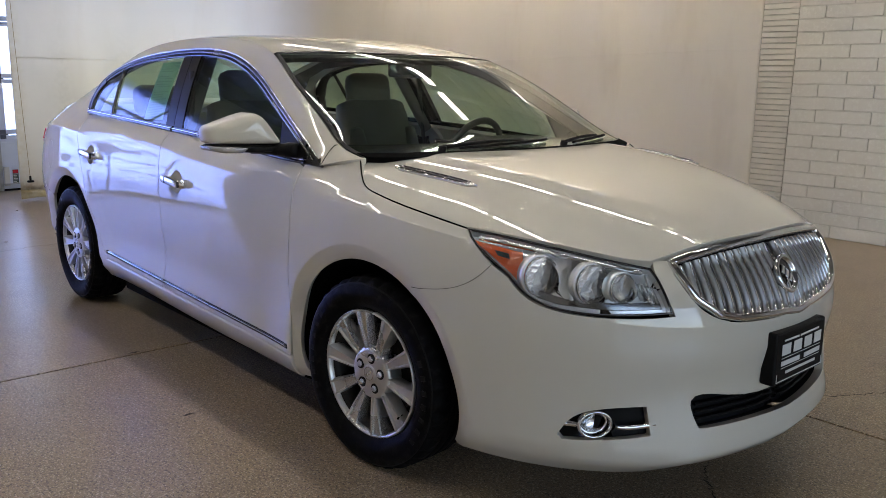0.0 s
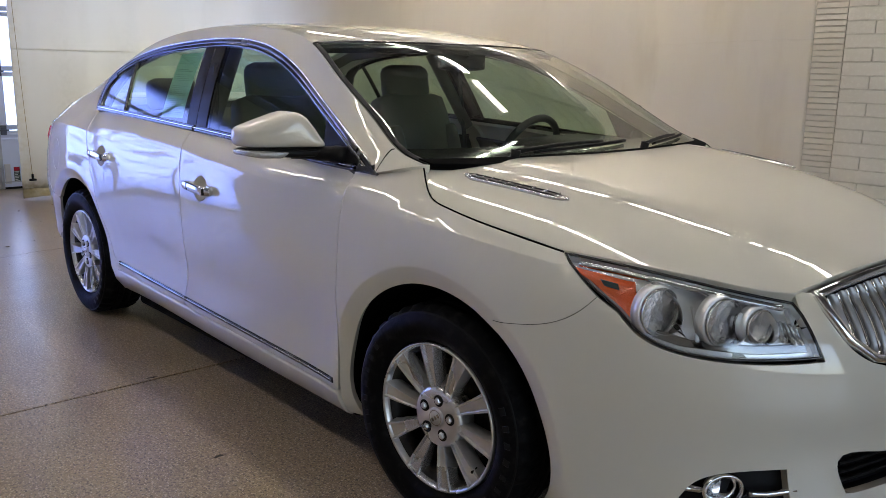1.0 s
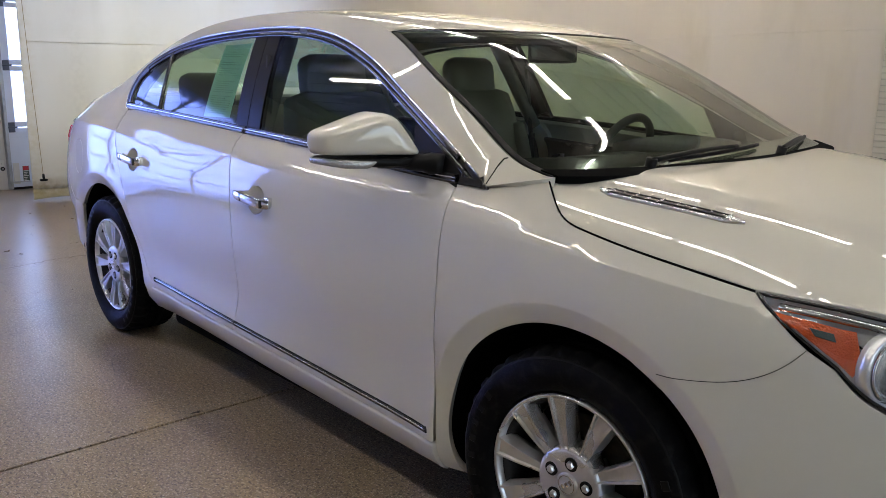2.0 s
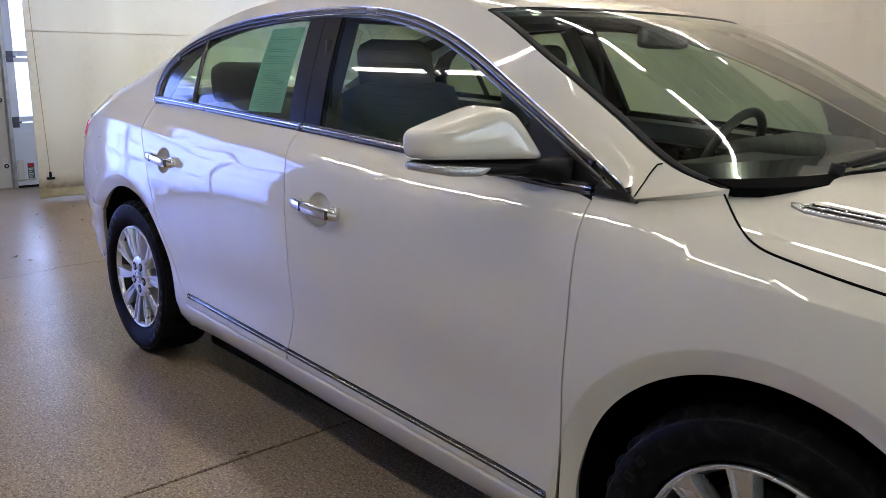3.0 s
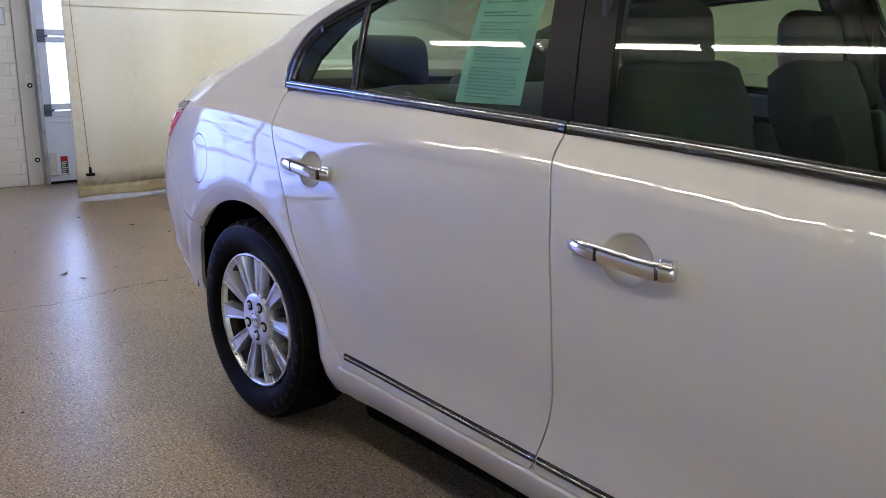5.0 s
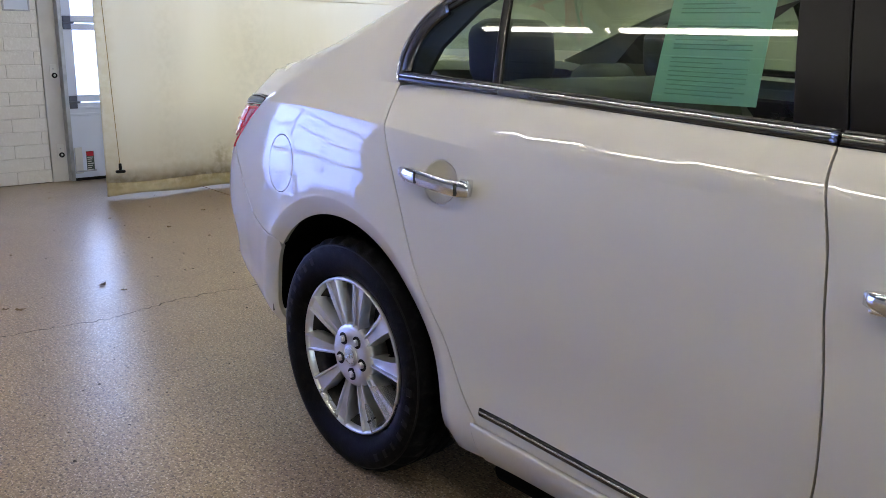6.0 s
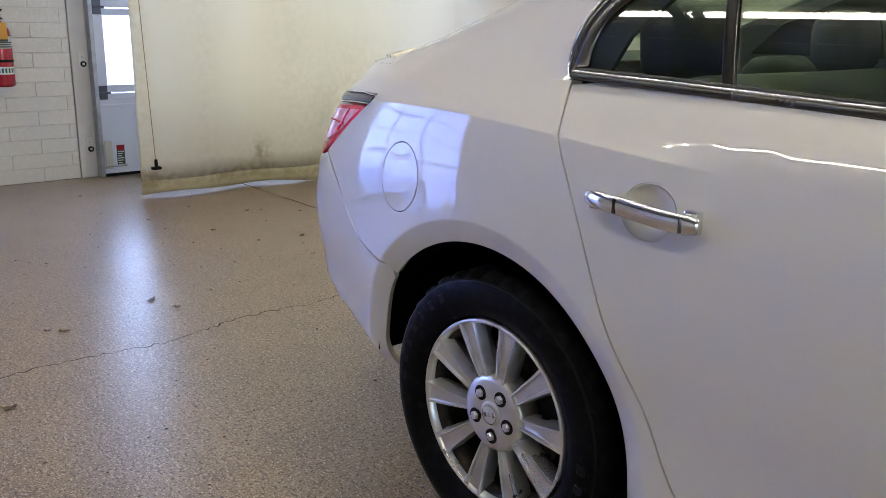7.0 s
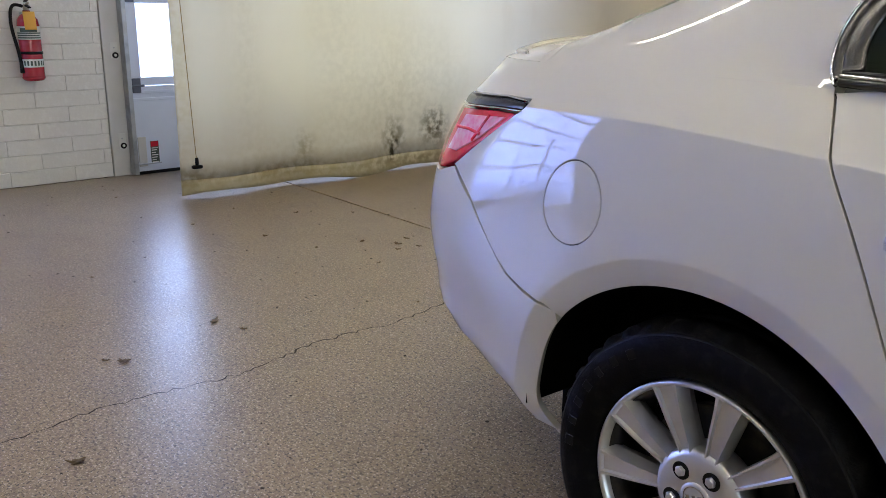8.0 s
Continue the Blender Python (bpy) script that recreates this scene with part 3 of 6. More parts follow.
def band(name, surf, path, parent, mat, label="", width=.016, height=.006, closed=False, step=.03, lift=0.0, mirror=False, taper=False, round_=True):
    """A strip of trim that lies along a line on a surface."""
    path = divided(np.asarray(path, float), step, closed)
    p, n = surface_frame(surf, path)
    t = np.roll(p, -1, 0) - np.roll(p, 1, 0) if closed else np.gradient(p, axis=0)
    t /= np.maximum(np.linalg.norm(t, axis=1), 1e-9)[:, None]
    o = np.cross(t, n)
    h = width / 2
    prof = [(-h, -.004), (-h, height * .55), (-h * .72, height * .92), (0, height), (h * .72, height * .92), (h, height * .55), (h, -.004)] if round_ else [(-h, -.004), (-h, height), (h, height), (h, -.004)]
    k, c = len(prof), len(p)
    scale = np.ones(c)
    if taper:
        s = np.linspace(0, 1, c)
        scale = np.clip(np.minimum(s, 1 - s) * 12, .15, 1)
    verts = [p[i] + o[i] * a * scale[i] + n[i] * (b + lift) for i in range(c) for a, b in prof]
    faces = []
    for i in range(c if closed else c - 1):
        j = (i + 1) % c
        faces += [(i * k + a, i * k + a + 1, j * k + a + 1, j * k + a) for a in range(k - 1)]
    if not closed:
        faces += [tuple(range(k)), tuple(range((c - 1) * k, c * k))[::-1]]
    verts = np.array(verts)
    f = faces[3]
    w = np.cross(verts[f[1]] - verts[f[0]], verts[f[3]] - verts[f[0]])
    if w @ n[0] < 0:
        faces = [q[::-1] for q in faces]
    if mirror:
        verts, faces = verts * (1, -1, 1), [q[::-1] for q in faces]
    ob = mesh_object(name, verts, faces, mat, parent, label, True)
    return ob


def soft_box(size, centre, bevel, turn=(0, 0, 0), swell=0.0, taper=0.0):
    """A cushion: a box with round edges, swollen faces and a taper towards the top."""
    bm = bmesh.new()
    bmesh.ops.create_cube(bm, size=1)
    bmesh.ops.subdivide_edges(bm, edges=bm.edges[:], cuts=5, use_grid_fill=True)
    for v in bm.verts:
        c = v.co.copy()
        s = Vector(size)
        q = Vector((c.x * s.x, c.y * s.y, c.z * s.z))
        inner = Vector([max(min(a, b / 2 - bevel), -b / 2 + bevel) for a, b in zip(q, s)])
        d = q - inner
        if d.length > 1e-9:
            q = inner + d.normalized() * min(bevel, d.length)
        k = (1 - (2 * c.y) ** 2) * (1 - (2 * c.z) ** 2)
        q.x += swell * k * (1 if c.x > 0 else -1) * (abs(c.x) > .49)
        q.y *= 1 - taper * (c.z + .5)
        v.co = q
    m = Matrix.Translation(centre) @ Euler([radians(a) for a in turn]).to_matrix().to_4x4()
    return moved(bm, m)


# ---- the room ----
WEST, NORTH, SOUTH, EAST, HIGH = -6.58, 4.90, -8.0, 9.0, 3.75

floor = tagged(mesh_object("floor", [(-7, -8.2, -.03), (9.2, -8.2, -.03), (9.2, 5.2, -.03), (-7, 5.2, -.03)], [(0, 1, 2, 3)], GROUT), "ground and sealed concrete floor with dark joints", "floor", kind="structure")
for i, (x0, x1) in enumerate(((-7.0, -.22), (-.22, 4.70), (4.70, 9.2))):
    for y0, y1 in ((-8.2, .755), (.755, 5.2)):
        part("slab", box(x0 + .0065, x1 - .0065, y0 + .0065, y1 - .0065, -.028, 0, .0015, 1), FLOOR, floor)


def slab_wall(name, x0, x1, y0, y1, z0, z1, mat, label):
    ob = part(name, box(x0, x1, y0, y1, z0, z1), mat, None)
    return tagged(ob, label, "wall", kind="structure")


ceiling = tagged(part("ceiling", join(box(WEST - .3, EAST + .3, SOUTH - .3, NORTH + .3, HIGH + .02, HIGH + .2), *[box(WEST, EAST, y, y + .09, HIGH - .005, HIGH + .02) for y in np.arange(SOUTH + .1, NORTH, .30)], *[box(x, x + .10, SOUTH, NORTH, HIGH - .16, HIGH - .006) for x in np.arange(WEST + .8, EAST, 2.54)]), CEILING, None), "grey ribbed steel ceiling on cross beams", "ceiling", kind="structure")
wall_east = tagged(part("wall_east", join(box(EAST, EAST + .2, SOUTH, -6.0, 0, HIGH), box(EAST, EAST + .2, 2.0, NORTH, 0, HIGH), box(EAST, EAST + .2, -6.0, 2.0, 0, .45), box(EAST, EAST + .2, -6.0, 2.0, 3.1, HIGH)), ROOM_WALL, None), "cream wall with a wide shop window", "wall", kind="structure")
window_1 = thing("window_1", "wide shop window with slim white mullions", "window", kind="structure")
for k in range(6):
    part("mullion", box(EAST + .06, EAST + .12, -6.0 + 1.6 * k - (.03 if k else 0), -5.94 + 1.6 * k - (.03 if 0 < k < 5 else .06 if k == 5 else 0), .45, 3.1, .004), WHITE_METAL, window_1)
for k in range(5):
    pane = part("pane", box(EAST + .087, EAST + .093, -5.96 + 1.6 * k, -4.44 + 1.6 * k, .45, 3.1), PANE, window_1)
    pane.visible_shadow = False
wall_south = slab_wall("wall_south", WEST, EAST, SOUTH - .2, SOUTH, 0, HIGH, ROOM_WALL, "plain cream wall along the bay")
wall_north = tagged(part("wall_north", join(box(WEST, .045, NORTH + .06, NORTH + .26, 0, HIGH), box(.045, EAST, NORTH + .011, NORTH + .26, 0, HIGH)), MORTAR, None), "white painted wall of long bricks", "wall", kind="structure")
wall_west = thing("wall_west", "white painted brick wall beside the overhead doors", "wall", kind="structure")
# west wall with two door openings
DOOR_A, DOOR_B, HEAD = (.0, 3.0), (-4.85, -2.0), 2.9
for y0, y1, z0, z1 in ((DOOR_B[1], DOOR_A[0] - .12, 0, HIGH), (SOUTH, DOOR_B[0], 0, HIGH), (DOOR_A[1], NORTH + .06, 0, HIGH), (DOOR_A[0] - .12, DOOR_A[1], HEAD, HIGH), (DOOR_B[0], DOOR_B[1], HEAD, HIGH)):
    part("wall_core", box(WEST - .2, WEST - .0055, y0, y1, z0, z1), MORTAR, wall_west)


def brick_mesh(name, size, mat):
    bm = box(-size[0] / 2, size[0] / 2, -size[1] / 2, size[1] / 2, -size[2] / 2, size[2] / 2, .002, 1)
    me = bpy.data.meshes.new(name)
    bm.to_mesh(me)
    bm.free()
    me.materials.append(mat)
    return me


def brick_wall(parent, along, plane, a0, a1, length, course, rows, near, stagger=.5, joint=.004):
    """Bricks in running bond; those in the near stretch are pieces, the rest one mesh."""
    rng = random.Random(7)
    full = {}
    rest = bmesh.new()
    for r in range(rows):
        a = a0 - (r % 2) * length * stagger
        while a < a1:
            s, e = max(a, a0), min(a + length, a1)
            a += length
            if e - s < .03:
                continue
            w, z = e - s - joint, (r + .5) * course
            out = plane + rng.uniform(-.0015, .0015)
            size = (w, .05, course - joint) if along == "x" else (.05, w, course - joint)
            at = ((s + e) / 2, out + .025, z) if along == "x" else (out - .025, (s + e) / 2, z)
            if near(at[0] if along == "x" else at[1], z):
                key = round(w, 2)
                if key not in full:
                    full[key] = brick_mesh("brick", size, WALL_PAINT)
                ob = new("brick", full[key])
                ob.parent, ob.location = parent, at
            else:
                b = bmesh.ops.create_cube(rest, size=1)
                for v in b["verts"]:
                    v.co = Vector((at[0] + v.co.x * size[0], at[1] + v.co.y * size[1], at[2] + v.co.z * size[2]))
    tagged(part("brickwork", rest, WALL_PAINT, parent), kind="stuff")


brick_wall(wall_north, "x", NORTH, .045, EAST, .475, .1115, 33, lambda x, z: x < 1.9 and z < 2.3, joint=.009)
brick_wall(wall_west, "y", WEST, DOOR_B[1], DOOR_A[0] - .12, .406, .1016, 36, lambda y, z: z < 2.2 and y > -1.7, joint=.005)

# ribbed shutter beside the brick
shutter = thing("roller_shutter", "closed ribbed white steel roller shutter beside the brick wall", "shutter")
slat_mesh = brick_mesh("slat", (2.3, .03, .0425), SLAT)
for k in range(60):
    ob = new("slat", slat_mesh)
    ob.parent, ob.location = shutter, (-1.112, NORTH + .03, .03 + k * .0497)

# curtain
curtain = thing("curtain", "cream canvas curtain with a soiled hem, hung from a ceiling track", "curtain")
CPATH = curve([(-5.64, -.03), (-5.59, .32), (-5.63, .77), (-5.56, 1.1), (-5.62, 1.65), (-5.60, 2.15), (-5.62, 2.7), (-5.5, 3.3), (-5.1, 3.8), (-4.4, 3.92), (-3.4, 3.87), (-2.4, 3.94), (-1.4, 3.88), (-.5, 3.92), (.235, 3.9)], 24)
CN = np.gradient(CPATH, axis=0)
CN = np.stack([CN[:, 1], -CN[:, 0]], 1) / np.linalg.norm(CN, axis=1)[:, None]
CS = np.concatenate([[0], np.cumsum(np.linalg.norm(np.diff(CPATH, axis=0), axis=1))])


def cloth(z0, z1, rows, off=0.0):
    verts, faces = [], []
    for j in range(rows + 1):
        z = z0 + (z1 - z0) * j / rows
        up = z / 3.4
        for i in range(len(CPATH)):
            s = CS[i]
            w = .018 * math.sin(s * 5.1 + 1.1 * math.sin(s * 1.7)) * (.35 + up) + .010 * math.sin(s * 11.3 + z * .6) * up + .006 * math.sin(z * 3 + s * 2.3)
            sag = .012 * math.sin(s * 3.1) + .01 * math.sin(s * 7.7)
            q = CPATH[i] + CN[i] * (w + off)
            z = z0 + (z1 - z0) * j / rows + (max(0, min(s - 4, 5)) * .028 if z0 > 1 else 0)
            verts.append((q[0], q[1], z + (sag if j == 0 and z0 < .1 else 0)))
    c = len(CPATH)
    for j in range(rows):
        for i in range(c - 1):
            faces.append((j * c + i, j * c + i + 1, (j + 1) * c + i + 1, (j + 1) * c + i))
    return verts, faces


def cloth_part(name, z0, z1, rows, mat, off=0.0, thick=.004, label=""):
    v, f = cloth(z0, z1, rows, off)
    ob = mesh_object(name, v, f, mat, curtain, label)
    so = ob.modifiers.new("thickness", "SOLIDIFY")
    so.thickness, so.offset = thick, 0
    return ob


cloth_part("panel", .115, 3.4, 26, CANVAS)
cloth_part("hem", .018, .118, 3, CANVAS_DIRT, .0, .006, "soiled double-stitched hem")
cloth_part("seam", 1.45, 1.455, 1, CANVAS, .001, .005, "sewn joint between two widths of canvas")
part("track", tube([(*q, 3.42) for q in CPATH[::3]], .02), GALV, curtain)

# overhead door A, behind the curtain
def overhead_door(y0, y1, rows, label, window_rows, blind=(), wide=.85, rail=.055, stile=.04):
    d = thing("overhead_door", label, "garage door", group="overhead doors")
    n = max(2, round((y1 - y0) / wide))
    part("bottom_seal", box(WEST + .02, WEST + .06, y0, y1, .0, .03, .005), BLACK, d)
    step = .608
    for r in range(rows):
        z0, z1 = .02 + r * step, .02 + (r + 1) * step - .006
        if r not in window_rows:
            part("section", box(WEST + .02, WEST + .06, y0, y1, z0, z1, .004), WHITE_METAL, d)
            for z in (z1 - .05, z1 - .10):
                part("rib", box(WEST + .06, WEST + .068, y0, y1, z, z + .02, .003), WHITE_METAL, d)
            continue
        cuts = np.linspace(y0, y1, n + 1)
        section = part("window_section", join(box(WEST + .02, WEST + .06, y0, y1, z0, z0 + rail, .003), box(WEST + .02, WEST + .06, y0, y1, z1 - rail + .005, z1, .003),
                       *[box(WEST + .02, WEST + .06, max(c - stile, y0), min(c + stile, y1), z0 + rail + .0001, z1 - rail + .0049, .002) for c in (y0 + stile, *cuts[1:-1], y1 - stile)]), WHITE_METAL, d)
        for c, (a, b) in enumerate(zip(cuts[:-1], cuts[1:])):
            if (r, c) in blind:
                part("infill", box(WEST + .028, WEST + .052, a + stile - .01, b - stile + .01, z0 + rail - .01, z1 - rail + .01, .003), FIBREGLASS, section)
                continue
            pane = part("pane", box(WEST + .036, WEST + .042, a + stile - .01, b - stile + .01, z0 + rail - .01, z1 - rail + .01), PANE, section)
            pane.visible_shadow = False
        for z in (z0,):
            part("hinge", join(box(WEST + .06, WEST + .075, y0 + .01, y0 + .07, z - .05, z + .05, .004), tube([(WEST + .08, y0 - .03, z), (WEST + .08, y0 + .09, z)], .008)), HINGE, d)
    return d


door_a = overhead_door(.03, DOOR_A[1], 5, "white sectional overhead door with glazed rows, closed", {1, 2, 3})
door_b = overhead_door(DOOR_B[0], DOOR_B[1], 5, "large white sectional overhead door with glazed rows, closed", {0, 1, 2, 3, 4}, {(k, c) for k in range(5) for c in range(3)}, .95, .03, .022)
jamb = tagged(part("door_jamb", join(box(WEST - .19, WEST + .015, -.118, .0, 0, HEAD, .004), box(WEST - .19, WEST + .014, .0005, .055, 0, HEAD)), JAMB, None), "grey-white painted steel door jamb", "trim", kind="structure")
track = tagged(part("door_track", join(box(WEST + .016, WEST + .10, .0, .006, 0.01, HEAD), box(WEST + .094, WEST + .10, .006, .028, .01, HEAD)), GALV, None), "galvanised vertical door track", "door track")

# fluorescent lamps in three rows, and two unseen rows added behind the curtain
def lamp_fitting():
    f = thing("ceiling_light", "white fluorescent batten with two lit bare tubes", "ceiling light", group="fluorescent battens")
    part("housing", box(-.62, .62, -.04, .04, -.03, .05, .008), FIXTURE, f)
    for y in (-.021, .021):
        part("tube", tube([(-.6, y, -.055), (.6, y, -.055)], .014, 10), TUBE, f)
    for x in (-.605, .605):
        part("holder", box(x - .010, x + .010, -.038, .038, -.075, -.0305, .004), FIXTURE, f)
    return f


LAMP_Z = HIGH - .06
first = lamp_fitting()
# rows at y 4.32 and 4.78 are added to brighten the curtain from behind
spots = [(-3.71 + 1.27 * k, y) for y in (-2.78, -.27) for k in range(6)] + [(-3.60 + 1.47 * k, 2.25) for k in range(5)] + [(-4.9 + 1.27 * k, y) for y in (4.32, 4.78) for k in range(4)]
first.matrix_basis = pose(*spots[0], LAMP_Z)
for x, y in spots[1:]:
    copy_thing(first, pose(x, y, LAMP_Z))
# daylight in the openings
for name, at, size, power, tint in (("window_light", look((EAST + .3, -2.0, 1.8), (0, -2.0, 1.6)), (7.6, 2.5), 18, (.92, .95, 1.0)), ("door_light", look((WEST - .12, -3.42, 1.6), (0, -3.42, 1.55)), (2.8, 2.6), 78, (.46, .57, 1.0)),
                                    ("door_light", look((WEST - .12, 1.5, 1.6), (0, 1.5, 1.5)), (2.8, 2.7), 36, (.44, .56, 1.0))):
    lamp = new(name, bpy.data.lights.new(name, "AREA"))
    lamp.data.shape, lamp.data.size, lamp.data.size_y, lamp.data.energy, lamp.data.color = "RECTANGLE", *size, power, tint
    lamp.matrix_world = at

# the yard outside
ground = tagged(mesh_object("ground", [(-3000, -3000, -.05), (-6.76, -3000, -.05), (-6.76, 3000, -.05), (-3000, 3000, -.05)], [(0, 1, 2, 3)], ASPHALT), "pale asphalt yard outside", "ground", kind="structure")
# glowing blue sheet stands in for daylight seen through the door panes
backdrop = tagged(mesh_object("backdrop", [(-14, -16, -.05), (-14, 14, -.05), (-14, 14, 9), (-14, -16, 9)], [(0, 1, 2, 3)], OUTDOOR_GLOW), "glowing blue sheet standing in for daylight beyond the yard", "backdrop", kind="structure")


# ---- the car ----
car = thing("car", "pearl white four-door saloon car with chrome trim, parked on the floor", "car")
UF, UR = U_F, U_R


def line_height(u, k):
    return side_lines(np.atleast_1d(u))[2][:, k]


BELT_X, BELT_Z = [-1.30, -.69, -.22, .285, .72, .956, 1.075], [1.069, 1.050, 1.034, 1.014, .991, .984, .984]
E_X = EDGE[::-1, 0]


def upper(x, z):
    """Pillars and roof sides, between the waistline and the edge of the roof."""
    x, z = np.atleast_1d(np.asarray(x, float)), np.atleast_1d(np.asarray(z, float))
    m = spline_weights(x, E_X)
    ye, ze = m @ EDGE[::-1, 1], m @ EDGE[::-1, 2]
    lx, ly, lz = side_lines(tail_u(x))
    back = np.clip((-1.1 - x) / .35, 0, 1)
    zb = np.where(x > -1.3, spline(x, BELT_X, BELT_Z), lz[:, -1])
    yb = np.where(x > -1.3, glass_y(zb) * (1 - back) - ly[:, -1] * back, -ly[:, -1])
    z1 = zb + .72 * (ze - zb)
    y1 = glass_y(z1) * (1 - back) + (.5 * yb + .5 * ye + .012) * back
    z1 = z1 * (1 - back) + (.5 * zb + .5 * ze + .012) * back
    a, b, c = zb - 2 * z1 + ze, 2 * (z1 - zb), zb - z
    root = np.sqrt(np.maximum(b * b - 4 * a * c, 0))
    k = np.where(np.abs(a) < 1e-6, -c / np.maximum(b, 1e-6), 2 * -c / (b + root + 1e-12))
    y = yb * (1 - k) ** 2 + 2 * y1 * k * (1 - k) + ye * k * k
    return np.stack([x, -y, z], 1)


TIGHT = lambda u, z: -.0008 if u > 1.6 and .64 < z < .80 else .0012
DLO_TOP = curve([(-1.297, 1.075), (-1.305, 1.12), (-1.295, 1.17), (-1.265, 1.215), (-1.19, 1.262), (-1.10, 1.297), (-.92, 1.341), (-.736, 1.366), (-.554, 1.379), (-.352, 1.388), (-.164, 1.389), (.016, 1.379), (.191, 1.353), (.363, 1.307), (.5, 1.257), (.629, 1.2), (.746, 1.147), (.851, 1.098), (.96, 1.045), (1.068, .988)], 4)
DLO_LOW = np.stack([np.linspace(1.06, -1.29, 40), spline(np.linspace(1.06, -1.29, 40), BELT_X, BELT_Z)], 1)
SEAM_FRONT = curve([(.975, .21), (.982, .44), (.992, .65), (.990, .81), (.983, .91), (.978, .975)], 6)
SEAM_MID = curve([(-.168, .335), (-.135, .42), (-.112, .55), (-.118, .715), (-.130, .80), (-.145, .90), (-.172, .98), (-.186, 1.0315)], 6)
SEAM_REAR = curve([(-.885, .345), (-.93, .405), (-.988, .517), (-1.055, .611), (-1.127, .74), (-1.165, .82), (-1.212, .905), (-1.252, .972), (-1.285, 1.040), (-1.297, 1.058)], 5)
SILL = lambda u: np.interp(u, [-.9, .95], [.338, .280])


def cup_loop(u, z, k=1.0):
    a = np.radians(np.arange(0, 360, 9))
    return np.stack([u + .056 * k * np.cos(a), z + .047 * k * np.sin(a)], 1)


def cup(door, u0, z0, mirror):
    """The hollow behind a door handle, and the handle."""
    def hollow(u, z):
        p = side(u, z)
        r = np.clip(((u - u0) / .056) ** 2 + ((z - z0) / .047) ** 2, 0, 1)
        p[:, 1] += .024 * (1 - r) ** .7
        return p
    panel("handle_cup", hollow, cup_loop(u0, z0, 1.0), door, PAINT, gap=0, edge_r=.0005, depth=.004, step=.008, mirror=mirror)
    us = np.linspace(u0 - .125, u0 + .112, 24)
    zs = z0 + .004 + .006 * np.sin((us - u0) / .12 * 1.4) * -1
    base = side(us, zs)
    t = np.linspace(-1, 1, 24)
    out = .031 - .016 * np.abs(t) ** 4
    hgt = .0175 * (1 - .20 * np.clip(-t, 0, 1) ** 2 - .2 * np.abs(t) ** 8)
    verts, faces, k = [], [], 8
    for p, o, h in zip(base, out, hgt):
        for a in range(k):
            c, s = math.cos(2 * math.pi * a / k), math.sin(2 * math.pi * a / k)
            verts.append((p[0], p[1] - o + .008 * np.sign(c) * abs(c) ** .6, p[2] + h * np.sign(s) * abs(s) ** .6))
    for i in range(23):
        faces += [(i * k + a, i * k + (a + 1) % k, (i + 1) * k + (a + 1) % k, (i + 1) * k + a) for a in range(k)]
    faces += [tuple(range(k))[::-1], tuple(range(23 * k, 24 * k))]
    verts = np.array(verts)
    if mirror:
        verts, faces = verts * (1, -1, 1), [f[::-1] for f in faces]
    handle = mesh_object("door_handle", verts, faces, CHROME, door, "chrome pull handle")
    sg = 1 if mirror else -1
    for e, wide in ((-.045, .0035), (.088, .0012)):
        q = side(np.array([u0 + e]), np.array([z0 + .004 - .006 * math.sin(e / .12 * 1.4)]))[0]
        w = abs(q[1]) + .0345
        part("handle_joint", box(q[0] - wide, q[0] + wide, min(sg * (w - .004), sg * (w + .0048)), max(sg * (w - .004), sg * (w + .0048)), q[2] - .0125, q[2] + .0125, .001), GLOSS_BLACK, handle)
    for e in (-.105, .092):
        q = side(np.array([u0 + e]), np.array([z0 + .004]))[0]
        w = abs(q[1])
        part("handle_foot", box(q[0] - .014, q[0] + .014, min(sg * (w - .004), sg * (w + .016)), max(sg * (w - .004), sg * (w + .016)), q[2] - .016, q[2] + .016, .004), CHROME, door)


def seam_normal(u):
    """The common slope of quarter and pillar foot or boot lid along the quarter's top line."""
    u = np.atleast_1d(np.asarray(u, float))
    z, x = line_height(u, -1), tail_x(u)
    y = -np.abs(side_lines(u)[1][:, -1])
    a = surface_frame(side, np.stack([u, z - .004], 1))[1]
    b = surface_frame(upper, np.stack([np.maximum(x, -1.97), z + .004], 1))[1]
    c = surface_frame(deck, np.stack([np.minimum(x, -1.7), y * .985], 1))[1]
    k = np.clip((-1.80 - x) / .15, 0, 1)[:, None]
    b = b * (1 - k) + c * k
    n = a * np.sign(np.sum(a * (0, -1, 1), axis=1))[:, None] + b * np.sign(np.sum(b * (0, -.5, 1), axis=1))[:, None]
    return n / np.linalg.norm(n, axis=1)[:, None]


def eased(n, other, w):
    w = (w * w * (3 - 2 * w))[:, None]
    n = n * (1 - w) + other * w
    return n / np.linalg.norm(n, axis=1)[:, None]


def quarter_top(ab, n):
    w = np.clip(1 - (line_height(ab[:, 0], -1) - ab[:, 1]) / .06, 0, 1) * np.clip((-1.30 - ab[:, 0]) / .12, 0, 1) * (ab[:, 0] > U_R)
    return eased(n, seam_normal(np.clip(ab[:, 0], U_R + .02, -1.3)), w)


